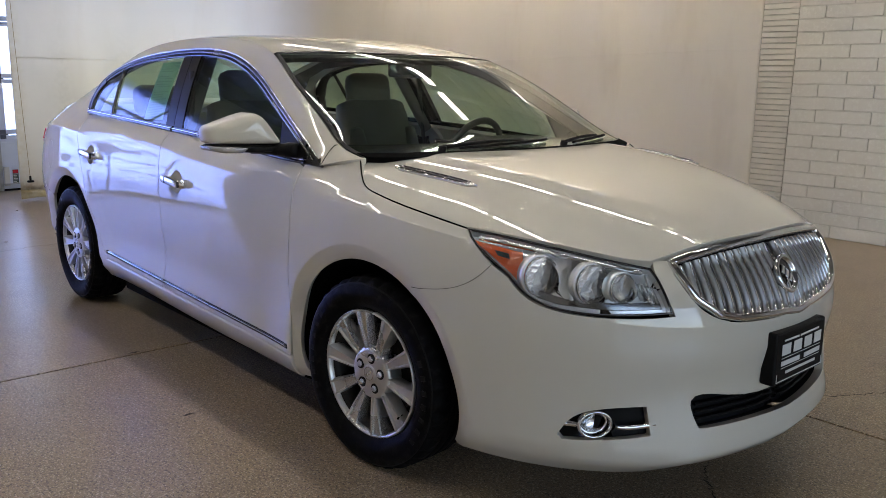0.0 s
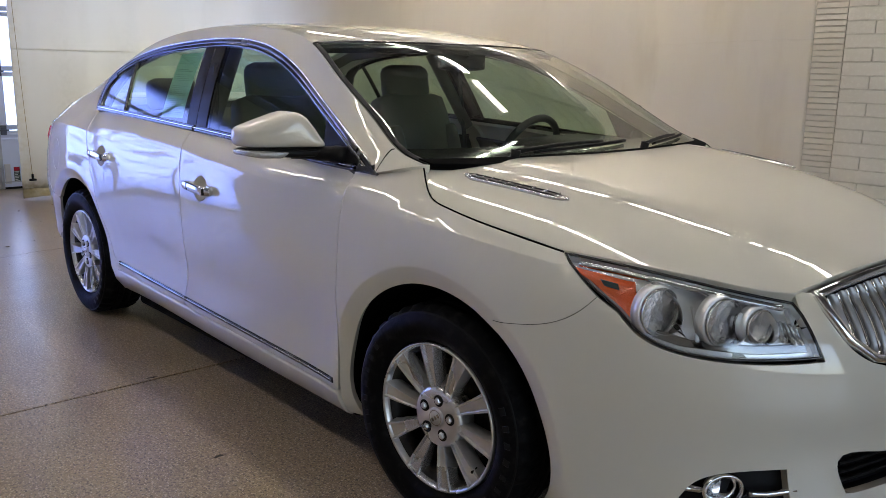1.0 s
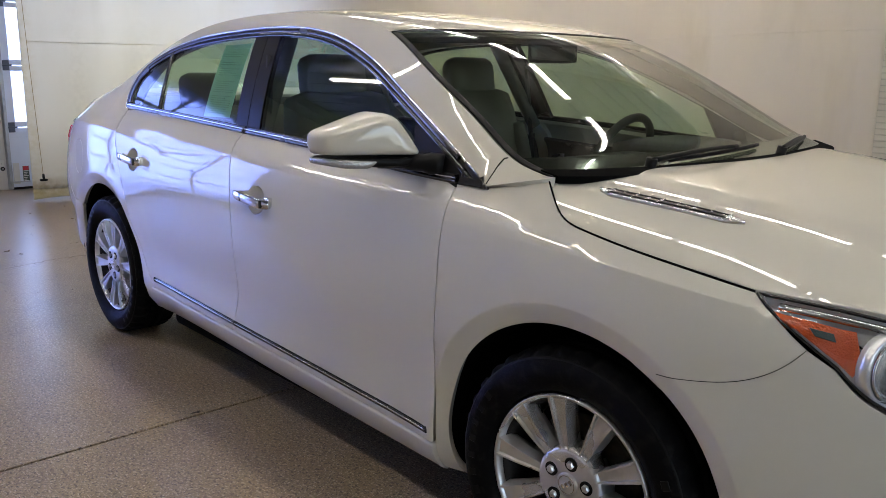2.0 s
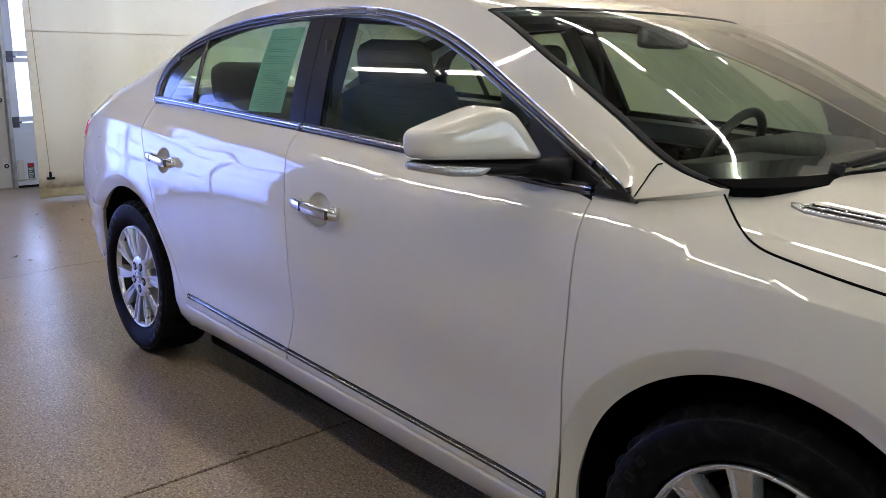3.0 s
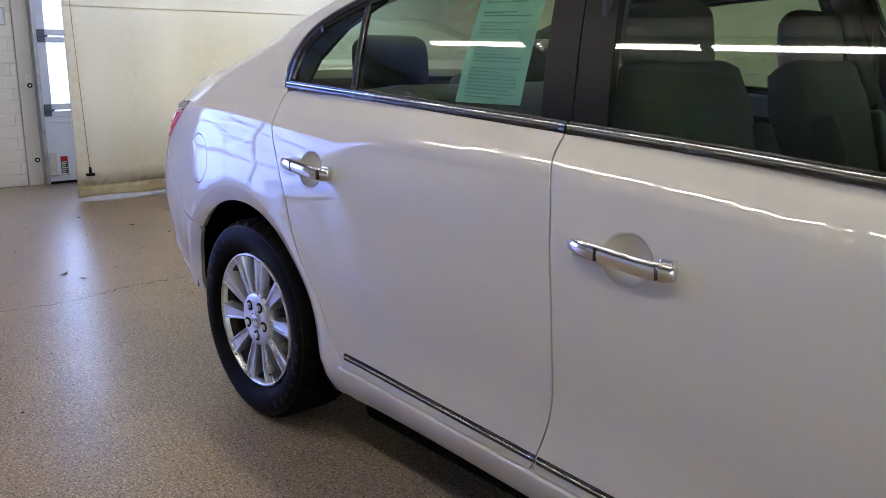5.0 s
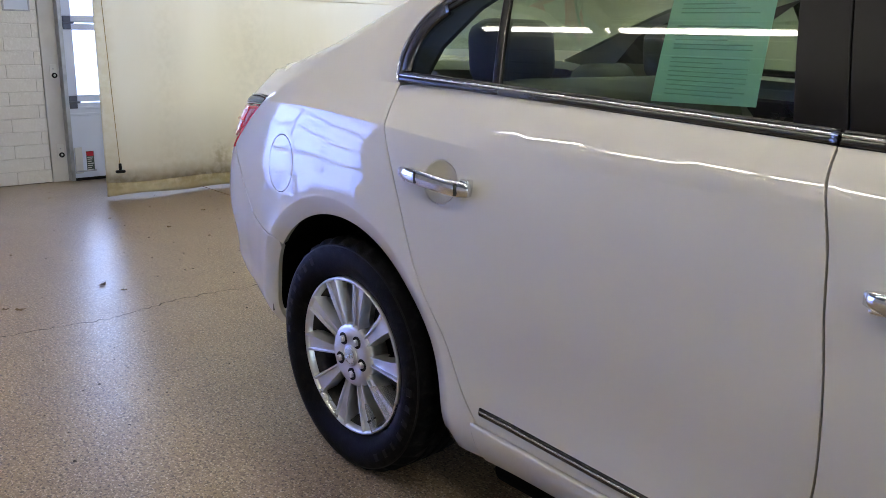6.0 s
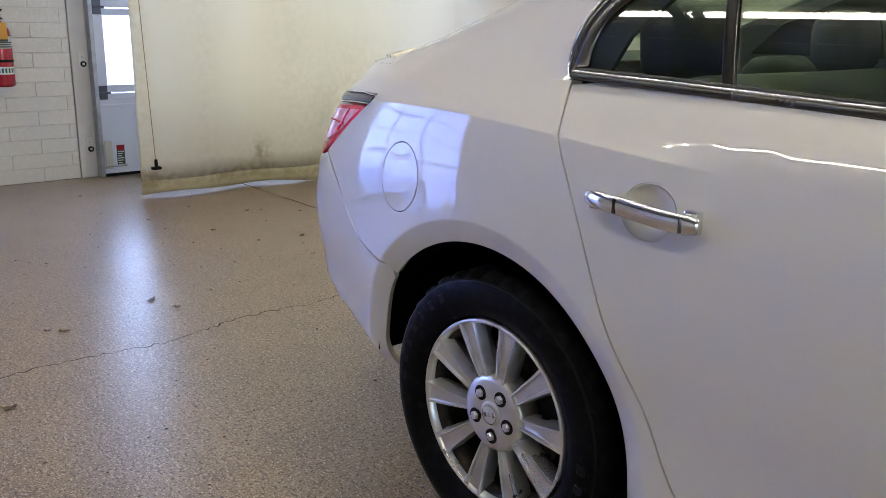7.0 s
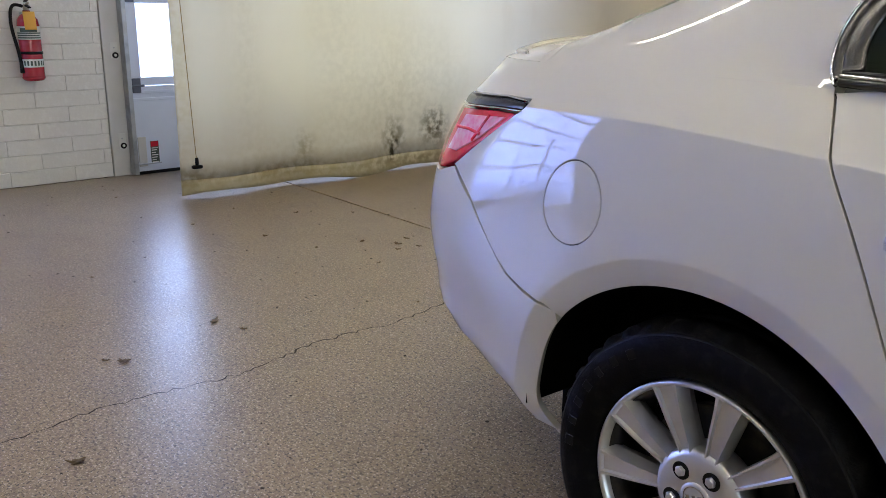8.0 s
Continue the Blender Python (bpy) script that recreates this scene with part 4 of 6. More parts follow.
def pillar_foot(ab, n):
    u = tail_u(ab[:, 0])
    w = np.clip(1 - (ab[:, 1] - line_height(u, -1)) / .07, 0, 1) * np.clip((-1.30 - ab[:, 0]) / .12, 0, 1)
    n = eased(n, seam_normal(np.clip(u, U_R + .02, -1.3)), w)
    # the front pillar runs out into the wing
    x = np.clip(ab[:, 0], 1.0, 1.245)
    low = np.interp(x, [1.078, 1.245], [.986, 1.02])
    wing = surface_frame(side, np.stack([x, np.minimum(low, line_height(x, -1)) - .012], 1))[1]
    wing = wing * np.sign(wing @ np.array([0, -.6, .8]))[:, None]
    return eased(n, wing, np.clip(1 - (ab[:, 1] - low) / .07, 0, 1) * np.clip((ab[:, 0] - .98) / .1, 0, 1))


def lid_rim(ab, n):
    x = np.clip(ab[:, 0], TAIL[-1, 0] + .03, -1.6)
    wide = np.interp(-x, -TAIL[:, 0], -TAIL[:, 1])
    w = np.clip((np.abs(ab[:, 1]) / np.maximum(wide, .02) - .86) / .14, 0, 1) * np.clip((ab[:, 0] + 2.36) / .1, 0, 1)
    other = seam_normal(tail_u(x)) * np.stack([np.ones(len(x)), -np.sign(ab[:, 1]), np.ones(len(x))], 1)
    return eased(n, other, w)


BUMPER_SEAM = curve([(1.952, .780), (1.915, .750), (1.87, .721), (1.815, .698), (1.74, .683), (1.655, .674)], 6)
MEETS = lambda u, z: 1.79 < u < 1.915 and .66 < z < .775 and np.min(np.hypot(BUMPER_SEAM[:, 0] - u, BUMPER_SEAM[:, 1] - z)) < .012


def build_side(mirror):
    """Fender, doors, rear quarter, sill and pillars of one side."""
    made = {}
    bonnet_line = curve([(1.252, 1.014), (1.285, .985), (1.345, .944), (1.42, .926), (1.486, .916), (1.683, .890), (1.856, .866)], 6)
    a0 = math.degrees(math.atan2(.674 - HUB, 1.655 - AXLE))
    arch = opening(True, R_ARCH, a0 - 2, 199, 60)
    fender = chain(SEAM_FRONT, [(.976, .982), (1.075, .982)], bonnet_line, [(1.905, .825)], BUMPER_SEAM, arch, [(1.045, .205)])
    panel("fender", side, fender, car, PAINT, mirror=mirror, gap=TIGHT, seamless=MEETS)
    fd = chain([(.972, .285)], SEAM_FRONT[9:], DLO_LOW[(DLO_LOW[:, 0] < .975) & (DLO_LOW[:, 0] > -.17)], SEAM_MID[::-1], np.stack([np.linspace(-.16, .95, 20), SILL(np.linspace(-.16, .95, 20))], 1))
    made["front_door"] = panel("front_door", side, fd, car, PAINT, gap=.0019, mirror=mirror, holes=[cup_loop(.055, .830)])
    cup(made["front_door"], .055, .830, mirror)
    rd = chain(SEAM_MID, DLO_LOW[(DLO_LOW[:, 0] < -.20) & (DLO_LOW[:, 0] > -1.29)], SEAM_REAR[::-1], np.stack([np.linspace(-.89, -.18, 14), SILL(np.linspace(-.89, -.18, 14))], 1))
    made["rear_door"] = panel("rear_door", side, rd, car, PAINT, gap=.0017, mirror=mirror, holes=[cup_loop(-1.014, .866)])
    cup(made["rear_door"], -1.014, .866, mirror)
    us = np.linspace(-1.301, -2.62, 34)
    top_line = np.stack([us, line_height(us, -1) - .001], 1)
    seam = curve([(-2.222, .817), (-2.10, .757), (-1.926, .633), (-1.86, .612), (-1.79, .600)], 6)
    a1 = math.degrees(math.atan2(.600 - HUB, -1.74 + AXLE))
    quarter = chain([(-.905, .225)], SEAM_REAR, top_line, [(-2.62, .972), (-2.34, .976), (-2.1, .988), (-1.992, .990), (-1.985, .975)], seam, opening(False, R_ARCH, a1, -20, 60), [(-1.03, .222)])
    made["quarter"] = panel("rear_quarter", side, quarter, car, PAINT, mirror=mirror, holes=[arc(-1.742, .818, .0808, 0, 355, 48)], blend=quarter_top, seamless=lambda u, z: z > line_height(u, -1)[0] - .004 and u < -1.3)
    panel("fuel_flap", side, arc(-1.742, .818, .0808, 0, 355, 48), car, PAINT, gap=.0006, edge_r=.0012, mirror=mirror)
    sill = chain(np.stack([np.linspace(-.90, .97, 30), SILL(np.linspace(-.90, .97, 30))], 1), [(.974, .21), (.97, .192)], np.stack([np.linspace(.95, -.9, 30), line_height(np.linspace(.95, -.9, 30), 0) + .004], 1))
    panel("sill", side, sill, car, PAINT, depth=.05, edge_r=.006, lift=.006, mirror=mirror)
    xs = np.linspace(1.245, -2.0, 110)
    roof_edge = np.stack([xs, spline(xs, E_X, EDGE[::-1, 2])], 1)
    xb = np.linspace(-1.999, -1.302, 24)
    frame_loop = chain(roof_edge, np.stack([xb, line_height(tail_u(xb), -1) - .001], 1), DLO_TOP, [(1.078, .986)])
    panel("pillar_frame", upper, frame_loop, car, PAINT, gap=.0, edge_r=.0008, depth=.03, step=.03, mirror=mirror, blend=pillar_foot, seamless=lambda x, z: (x < -1.301 and z < line_height(tail_u(x), -1)[0] + .004) or (abs(z - spline(x, E_X, EDGE[::-1, 2])[0]) < .002 and x < .40))
    # near-black strip stands in for the shaded panel gap at the pillar foot
    band("pillar_joint", upper, [(1.080, .992), (1.092, 1.020), (1.100, 1.055), (1.108, spline(1.108, E_X, EDGE[::-1, 2])[0] - .003)], car, DARK, width=.0028, height=.0006, step=.012, mirror=mirror, round_=False)
    return made


SIDES = {m: build_side(m) for m in (False, True)}

# bonnet, boot, roof
LAMP_TOP = curve([(1.862, .866), (1.95, .860), (2.09, .845), (2.275, .818), (2.437, .793)], 6)
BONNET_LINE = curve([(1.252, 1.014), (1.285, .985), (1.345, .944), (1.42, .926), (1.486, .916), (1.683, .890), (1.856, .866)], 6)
GR_TOP = lambda u: np.interp(np.abs(u - UF), [0, .15, .28, .42, .505], [.840, .838, .832, .820, .806])
nose = np.linspace(2.50, UF, 14)
hood_half = chain(curve([(1.335, .0), (1.325, -.25), (1.285, -.5), (1.235, -.66), (1.225, -.735)], 5), side(*BONNET_LINE.T)[:, :2], side(*LAMP_TOP.T)[:, :2], side(nose, GR_TOP(nose))[:, :2])
hood_loop = chain(hood_half, (hood_half * (1, -1))[::-1])
# near-black strip, slightly proud, stands in for the shade in the bonnet gap
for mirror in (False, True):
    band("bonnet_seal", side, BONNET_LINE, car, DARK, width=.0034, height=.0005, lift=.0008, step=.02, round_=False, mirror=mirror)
panel("bonnet", bonnet, hood_loop, car, PAINT, gap=.0025, edge_r=.003, depth=.03)
S = lambda x: float(np.interp(-x, -EDGE[:, 0], EDGE_S))


def top_patch(name, s0, s1, mat, q=1.0, gap=.0, edge_r=.002, lift=0.0, label="", seamless=None):
    ss = np.linspace(s0, s1, 30)
    qs = np.linspace(-q, q, 30)
    lp = chain(np.stack([ss, 0 * ss - q], 1), np.stack([0 * qs + s1, qs], 1), np.stack([ss[::-1], 0 * ss + q], 1), np.stack([0 * qs + s0, qs[::-1]], 1))
    return panel(name, top, lp, car, mat, label, step=.05, gap=gap, edge_r=edge_r, lift=lift, seamless=seamless)


S_WS, S_RW, S_END = S(.45), S(-1.0), S(-1.84)
windscreen = top_patch("windscreen", .035, S_WS - .01, SCREEN_GLASS, .985, label="clear laminated windscreen")
roof = top_patch("roof", S_WS + .002, S_RW, PAINT, 1.0, seamless=lambda s, q: abs(q) > .99)
top_patch("rear_window", S_RW + .004, S_END, SCREEN_GLASS, .985)
lid_u = np.linspace(-1.96, UR, 60)
deck_half = np.stack([a[:, -1] for a in side_lines(lid_u)], 1)[:, :2]
deck_half = deck_half[deck_half[:, 0] < -1.90]
deck_loop = chain(deck_half, (deck_half * (1, -1))[::-1], curve([(-1.925, .69), (-1.89, .4), (-1.875, 0), (-1.89, -.4), (-1.925, -.69)], 5))
panel("boot_lid", deck, deck_loop, car, PAINT, gap=.0004, edge_r=.0012, depth=.03, blend=lid_rim)
lip_u = np.linspace(-2.33, 2 * UR + 2.33, 70)
lip = np.stack([a[:, -1] for a in side_lines(lip_u)], 1)[:, :2]
lip = lip * (1, .955) + (.030, 0)
band("boot_lip", deck, lip, car, PAINT, width=.040, height=.007, taper=True)

# bumpers
arch_f = opening(True, R_ARCH, 57.5, -20, 40)
fb = chain(BUMPER_SEAM[::-1], curve([(2.0, .752), (2.041, .709), (2.139, .674), (2.262, .664), (2.475, .668)], 5), curve([(2.475, .672), (2.46, .72), (2.445, .775), (2.448, .812)], 4),
           [(2.497, .806)], curve([(2.505, .77), (2.546, .70), (2.62, .652), (2.706, .634), (2.866, .625), (UF, .623)], 5))
ub = np.linspace(UF, 1.84, 40)
fb_low = np.stack([ub, line_height(ub, 0) + .003], 1)
half = chain(fb)
whole = chain(half, (np.stack([2 * UF - half[::-1, 0], half[::-1, 1]], 1)), np.stack([2 * UF - arch_f[:, 0], arch_f[:, 1]], 1), np.stack([2 * UF - fb_low[::-1, 0], fb_low[::-1, 1]], 1), fb_low, arch_f[::-1])
FOG = chain(curve([(2.150, .318), (2.20, .372), (2.275, .400), (2.41, .412)], 5), [(2.415, .332)], curve([(2.41, .33), (2.275, .316), (2.16, .308)], 4))
LOWER = curve([(2.575, .338), (2.553, .418), (2.70, .414), (UF, .410)], 5)
LOWER = chain(LOWER, np.stack([2 * UF - LOWER[::-1, 0], LOWER[::-1, 1]], 1), [(2 * UF - 2.6, .335), (UF, .325), (2.6, .335)])
FOG_L = np.stack([2 * UF - FOG[:, 0], FOG[:, 1]], 1)
# near-black strip draws the shaded gap between wing and bumper
for mirror in (False, True):
    band("bumper_seal", side, BUMPER_SEAM, car, DARK, width=.0013, height=.0004, lift=.0006, step=.02, round_=False, mirror=mirror)
panel("front_bumper", side, whole, car, PAINT, holes=[FOG, FOG_L, LOWER], depth=.03, gap=lambda u, z: TIGHT(u if u < UF else 2 * UF - u, z), seamless=lambda u, z: MEETS(u if u < UF else 2 * UF - u, z))
rb_top = chain([(-1.765, .590), (-1.79, .596), (-1.86, .608), (-1.926, .629), (-2.10, .753), (-2.222, .813), (-2.335, .782), (-2.6, .775), (UR, .77)])
arch_r = opening(False, R_ARCH, 143, 190, 30)
ul = np.linspace(UR, -1.812, 40)
rb_low = np.stack([ul, line_height(ul, 0) + .003], 1)
whole = chain(rb_top, np.stack([2 * UR - rb_top[::-1, 0], rb_top[::-1, 1]], 1), np.stack([2 * UR - arch_r[:, 0], arch_r[:, 1]], 1), np.stack([2 * UR - rb_low[::-1, 0], rb_low[::-1, 1]], 1), rb_low, arch_r[::-1])
panel("rear_bumper", side, whole, car, PAINT, depth=.016)
bl = [(-2.62, .97), (-2.64, .785), (UR, .775), (2 * UR + 2.64, .785), (2 * UR + 2.62, .97), (2 * UR + 2.62, 1.05), (UR, 1.05), (-2.62, 1.05)]
panel("boot_face", side, bl, car, PAINT)


# ---- windows and bright trim ----
def flank_y(x, z):
    return flank(np.atleast_1d(np.asarray(x, float)), np.atleast_1d(np.asarray(z, float)))


def between(loop, x0, x1, slope=0.0):
    """The part of the window outline between two leaning lines x = x0 + slope * (z - 1.03)."""
    f = lambda p, x: p[0] - x - slope * (p[1] - 1.03)
    out = list(divided(loop, .02))
    for x, sgn in ((x0, 1), (x1, -1)):
        res = []
        for a, b in zip(out, out[1:] + out[:1]):
            da, db = sgn * f(a, x), sgn * f(b, x)
            if da >= 0:
                res.append(a)
            if (da >= 0) != (db >= 0):
                res.append(a + (b - a) * da / (da - db))
        out = res
    return chain(np.array(out))


DLO = chain(DLO_LOW[::-1], DLO_TOP[::-1])
if signed_area(DLO) < 0:
    DLO = DLO[::-1]
DLO_IN = inset(divided(DLO, .02), .016)
LEAN_B = -.30
for mirror in (False, True):
    rear_door, front_door = SIDES[mirror]["rear_door"], SIDES[mirror]["front_door"]
    panel("quarter_glass", flank_y, between(DLO_IN, -1.6, -.952, -.28), rear_door, SIDE_GLASS, gap=0, edge_r=.0005, depth=.004, lift=-.004, mirror=mirror)
    panel("window", flank_y, between(DLO_IN, -.952, -.262, -.29), rear_door, SIDE_GLASS, gap=0, edge_r=.0005, depth=.004, lift=-.004, mirror=mirror)
    panel("window", flank_y, between(DLO_IN, -.082, .772, -.36), front_door, SIDE_GLASS, gap=0, edge_r=.0005, depth=.004, lift=-.004, mirror=mirror)
    panel("pillar_trim", flank_y, chain([(-1.31, 1.075), (-1.235, 1.07), (-1.205, 1.16), (-1.12, 1.25), (-.99, 1.325), (-1.15, 1.29), (-1.28, 1.21)]), car, DASH, "dark trim behind the quarter window", gap=0, edge_r=.001, depth=.01, lift=-.022, mirror=mirror)
    panel("mirror_sail", flank_y, between(DLO_IN, .775, 1.2, -.36), front_door, BLACK, gap=0, edge_r=.001, depth=.01, lift=.001, mirror=mirror)
    panel("pillar_cover", flank_y, between(DLO_IN, -.262, -.172, LEAN_B), rear_door, PILLAR_BLACK, gap=.001, edge_r=.002, depth=.02, mirror=mirror)
    panel("pillar_cover", flank_y, between(DLO_IN, -.172, -.082, LEAN_B), front_door, PILLAR_BLACK, gap=.001, edge_r=.002, depth=.02, mirror=mirror)
    band("pillar_backing", flank_y, [(-.172, 1.055), (-.262, 1.355)], car, PILLAR_BLACK, width=.13, height=.001, lift=-.010, mirror=mirror, round_=False)
    band("window_divider", flank_y, [(-.952, 1.066), (-.952 - .29 * .27, 1.312)], rear_door, PILLAR_BLACK, width=.022, height=.004, mirror=mirror)
    band("divider_trim", flank_y, [(-.939, 1.066), (-.939 - .29 * .27, 1.312)], rear_door, GREY_TRIM, width=.0025, height=.006, mirror=mirror)
    band("window_surround", flank_y, DLO_TOP[DLO_TOP[:, 0] < .985], car, GREY_TRIM, width=.020, height=.006, mirror=mirror)
    band("surround_bead", flank_y, inset(DLO_TOP[::-1], -.009)[::-1][DLO_TOP[:, 0] < 1.06], car, CHROME, width=.0045, height=.0075, mirror=mirror)
    band("window_seal", flank_y, inset(DLO_TOP[::-1], .0155)[::-1], car, GLOSS_BLACK, width=.014, height=.004, mirror=mirror)
    lo = DLO_LOW
    for owner, a, b in ((rear_door, -1.292, -.188), (front_door, -.182, .975)):
        seg = lo[(lo[:, 0] > a) & (lo[:, 0] < b)]
        seg = chain([(b, float(spline(b, BELT_X, BELT_Z)[0]))], seg, [(a, float(spline(a, BELT_X, BELT_Z)[0]))])
        band("waist_trim", flank_y, seg + (0, .004), owner, GREY_TRIM, width=.015, height=.008, mirror=mirror)
        band("waist_bead", flank_y, seg + (0, .0105), owner, CHROME, width=.0058, height=.0095, mirror=mirror)
        band("waist_seal", flank_y, seg + (0, .0165), owner, GLOSS_BLACK, width=.009, height=.005, mirror=mirror)
    panel("corner_cap", flank_y, chain([(.987, .981), (1.088, .979), (1.090, .984), (.987, 1.043)]), car, GREY_TRIM, "grey satin corner of the window trim", holes=[chain([(.993, 1.001), (1.036, 1.000), (.993, 1.022)])], gap=0, edge_r=.002, depth=.012, lift=.006, mirror=mirror)
    band("corner_trim", flank_y, inset(curve([(-1.279, 1.088), (-1.284, 1.12), (-1.277, 1.165), (-1.25, 1.205), (-1.2, 1.24)], 5), 0), car, GREY_TRIM, width=.034, height=.006, mirror=mirror)
    # lower side moulding, one length on each door
    for owner, a, b in ((rear_door, -.868, -.157), (front_door, -.151, .945)):
        us = np.linspace(a, b, 30)
        zs = np.interp(us, [-.89, .93], [.376, .315])
        band("side_moulding", side, np.stack([us, zs], 1), owner, GLOSS_BLACK, width=.019, height=.005, mirror=mirror)
        band("moulding_strip", side, np.stack([us, zs + .0015], 1), owner, SATIN, width=.0055, height=.0066, mirror=mirror)

# dark frit round the windscreen, and its wipers
top_patch("cowl", .0, .055, DARK, .99, lift=.005)
windscreen_edge = top_patch("windscreen_band", .03, .15, GLOSS_BLACK, .98, lift=-.006)
top_patch("windscreen_header", S_WS - .05, S_WS - .008, GLOSS_BLACK, .98, lift=-.006)
for sgn in (-1, 1):
    band("screen_moulding", top, np.stack([np.linspace(.02, S_WS, 40), np.full(40, sgn * .984)], 1), car, BLACK, width=.016, height=.001)
band("screen_moulding", top, np.stack([np.full(40, S_WS - .004), np.linspace(-.985, .985, 40)], 1), car, GLOSS_BLACK, width=.012, height=.003)


def wiper(q0, q1, s0, s1):
    w = new("wiper")
    w.parent = car
    n = 16
    ss, qs = np.linspace(s0, s1, n), np.linspace(q0, q1, n)
    p, nn = surface_frame(top, np.stack([ss, qs], 1))
    part("wiper_arm", tube(p + nn * (.020 + .008 * np.sin(np.linspace(0, 3.14, n)))[:, None], np.linspace(.008, .005, n), 8), BLACK, w, smooth=True)
    ss, qs = np.linspace(s0 + .02, s1 + .012, n), np.linspace(q0 + .12 * np.sign(q1 - q0), q1 + .35 * (q1 - q0), n)
    p, nn = surface_frame(top, np.stack([ss, qs], 1))
    part("wiper_blade", tube(p + nn * .010, .006, 6), BLACK, w, smooth=True)
    p, nn = surface_frame(top, np.array([[s0, q0], [s0 + .001, q0]]))
    part("wiper_pivot", tube([p[0] - nn[0] * .01, p[0] + nn[0] * .026], .015, 14), BLACK, w, smooth=True)


wiper(-.62, -.05, .05, .10)
wiper(.20, .62, .05, .10)

# bonnet vents
for sgn in (-1, 1):
    path = curve([(1.345, sgn * .708), (1.5, sgn * .688), (1.690, sgn * .655)], 10)
    vent = band("bonnet_vent", bonnet, path, car, CHROME, "slim chrome bonnet vent", width=.030, height=.009, taper=True)
    for off in (-.007, .007):
        band("vent_slot", bonnet, path[2:-2] + (0, off), vent, BLACK, width=.007, height=.0105, taper=True)
    for k in range(2, len(path) - 2, 2):
        band("vent_bar", bonnet, [path[k] + (-.004, -.012), path[k] + (.004, .012)], vent, SATIN, width=.004, height=.0112)

# ---- lamps ----
HEADLAMP = chain(curve([(1.862, .864), (1.95, .858), (2.09, .843), (2.275, .815), (2.432, .789)], 6), curve([(2.445, .765), (2.457, .72), (2.466, .678)], 4), curve([(2.262, .672), (2.139, .682), (2.046, .717), (2.004, .758)], 6), [(1.908, .826)])


BOWLS = ((2.106, .764, .052), (2.254, .752, .051), (2.338, .745, .038))


def sunk(depth, power=.5):
    """The lower body moved in, for the inside of a lamp."""
    def f(u, z):
        u, z = np.atleast_1d(u), np.atleast_1d(z)
        p, n = surface_frame(side, np.stack([u, z], 1))
        return p - n * depth
    return f


def lamp_bowl(parent, u, z, r, depth, mirror, aim=(1, 0, 0)):
    p = sunk(.012)(np.array([u]), np.array([z]))[0]
    sgn = -1 if mirror else 1
    p = p * (1, sgn, 1)
    way = Vector((.975, -.22 * sgn, .02)).normalized()
    m = Matrix.Translation(Vector(p)) @ way.to_track_quat("Z", "Y").to_matrix().to_4x4()
    prof = [(r, -.005), (r * 1.04, -.002), (r * 1.05, -.008), (r * .98, -.012), (r * .9, -.03), (r * .7, -.052), (r * .42, -.062), (.001, -.064)]
    bowl = part("reflector", moved(lathe(prof, "z", 18), m), REFLECTOR, parent)
    eye = [(r * .40, -.052), (r * .40, -.030), (r * .36, -.022), (r * .25, -.012), (r * .1, -.007), (.001, -.006)]
    for k, (q, d) in enumerate(((.80, -.040), (.60, -.054))):
        part("reflector_step", moved(lathe([(r * q, d - .004), (r * q, d + .004), (r * (q - .05), d + .004), (r * (q - .05), d - .004)], "z", 32, closed=True), m), DARK_CHROME, bowl, smooth=False)
    part("bulb_lens", moved(lathe(eye, "z", 24), m), DARK_CHROME, bowl, smooth=True)
    part("bowl_ring", moved(lathe([(r * 1.06, -.006), (r * 1.08, .0), (r * 1.0, .001), (r * .98, -.006)], "z", 36, closed=True), m), SATIN, bowl, smooth=True)
    part("bowl_shroud", moved(lathe([(r * 1.09, -.006), (r * 1.16, -.014), (r * 1.18, -.034), (r * 1.15, -.034), (r * 1.13, -.016), (r * 1.08, -.010)], "z", 30, closed=True), m), LAMP_SILVER, bowl, smooth=True)


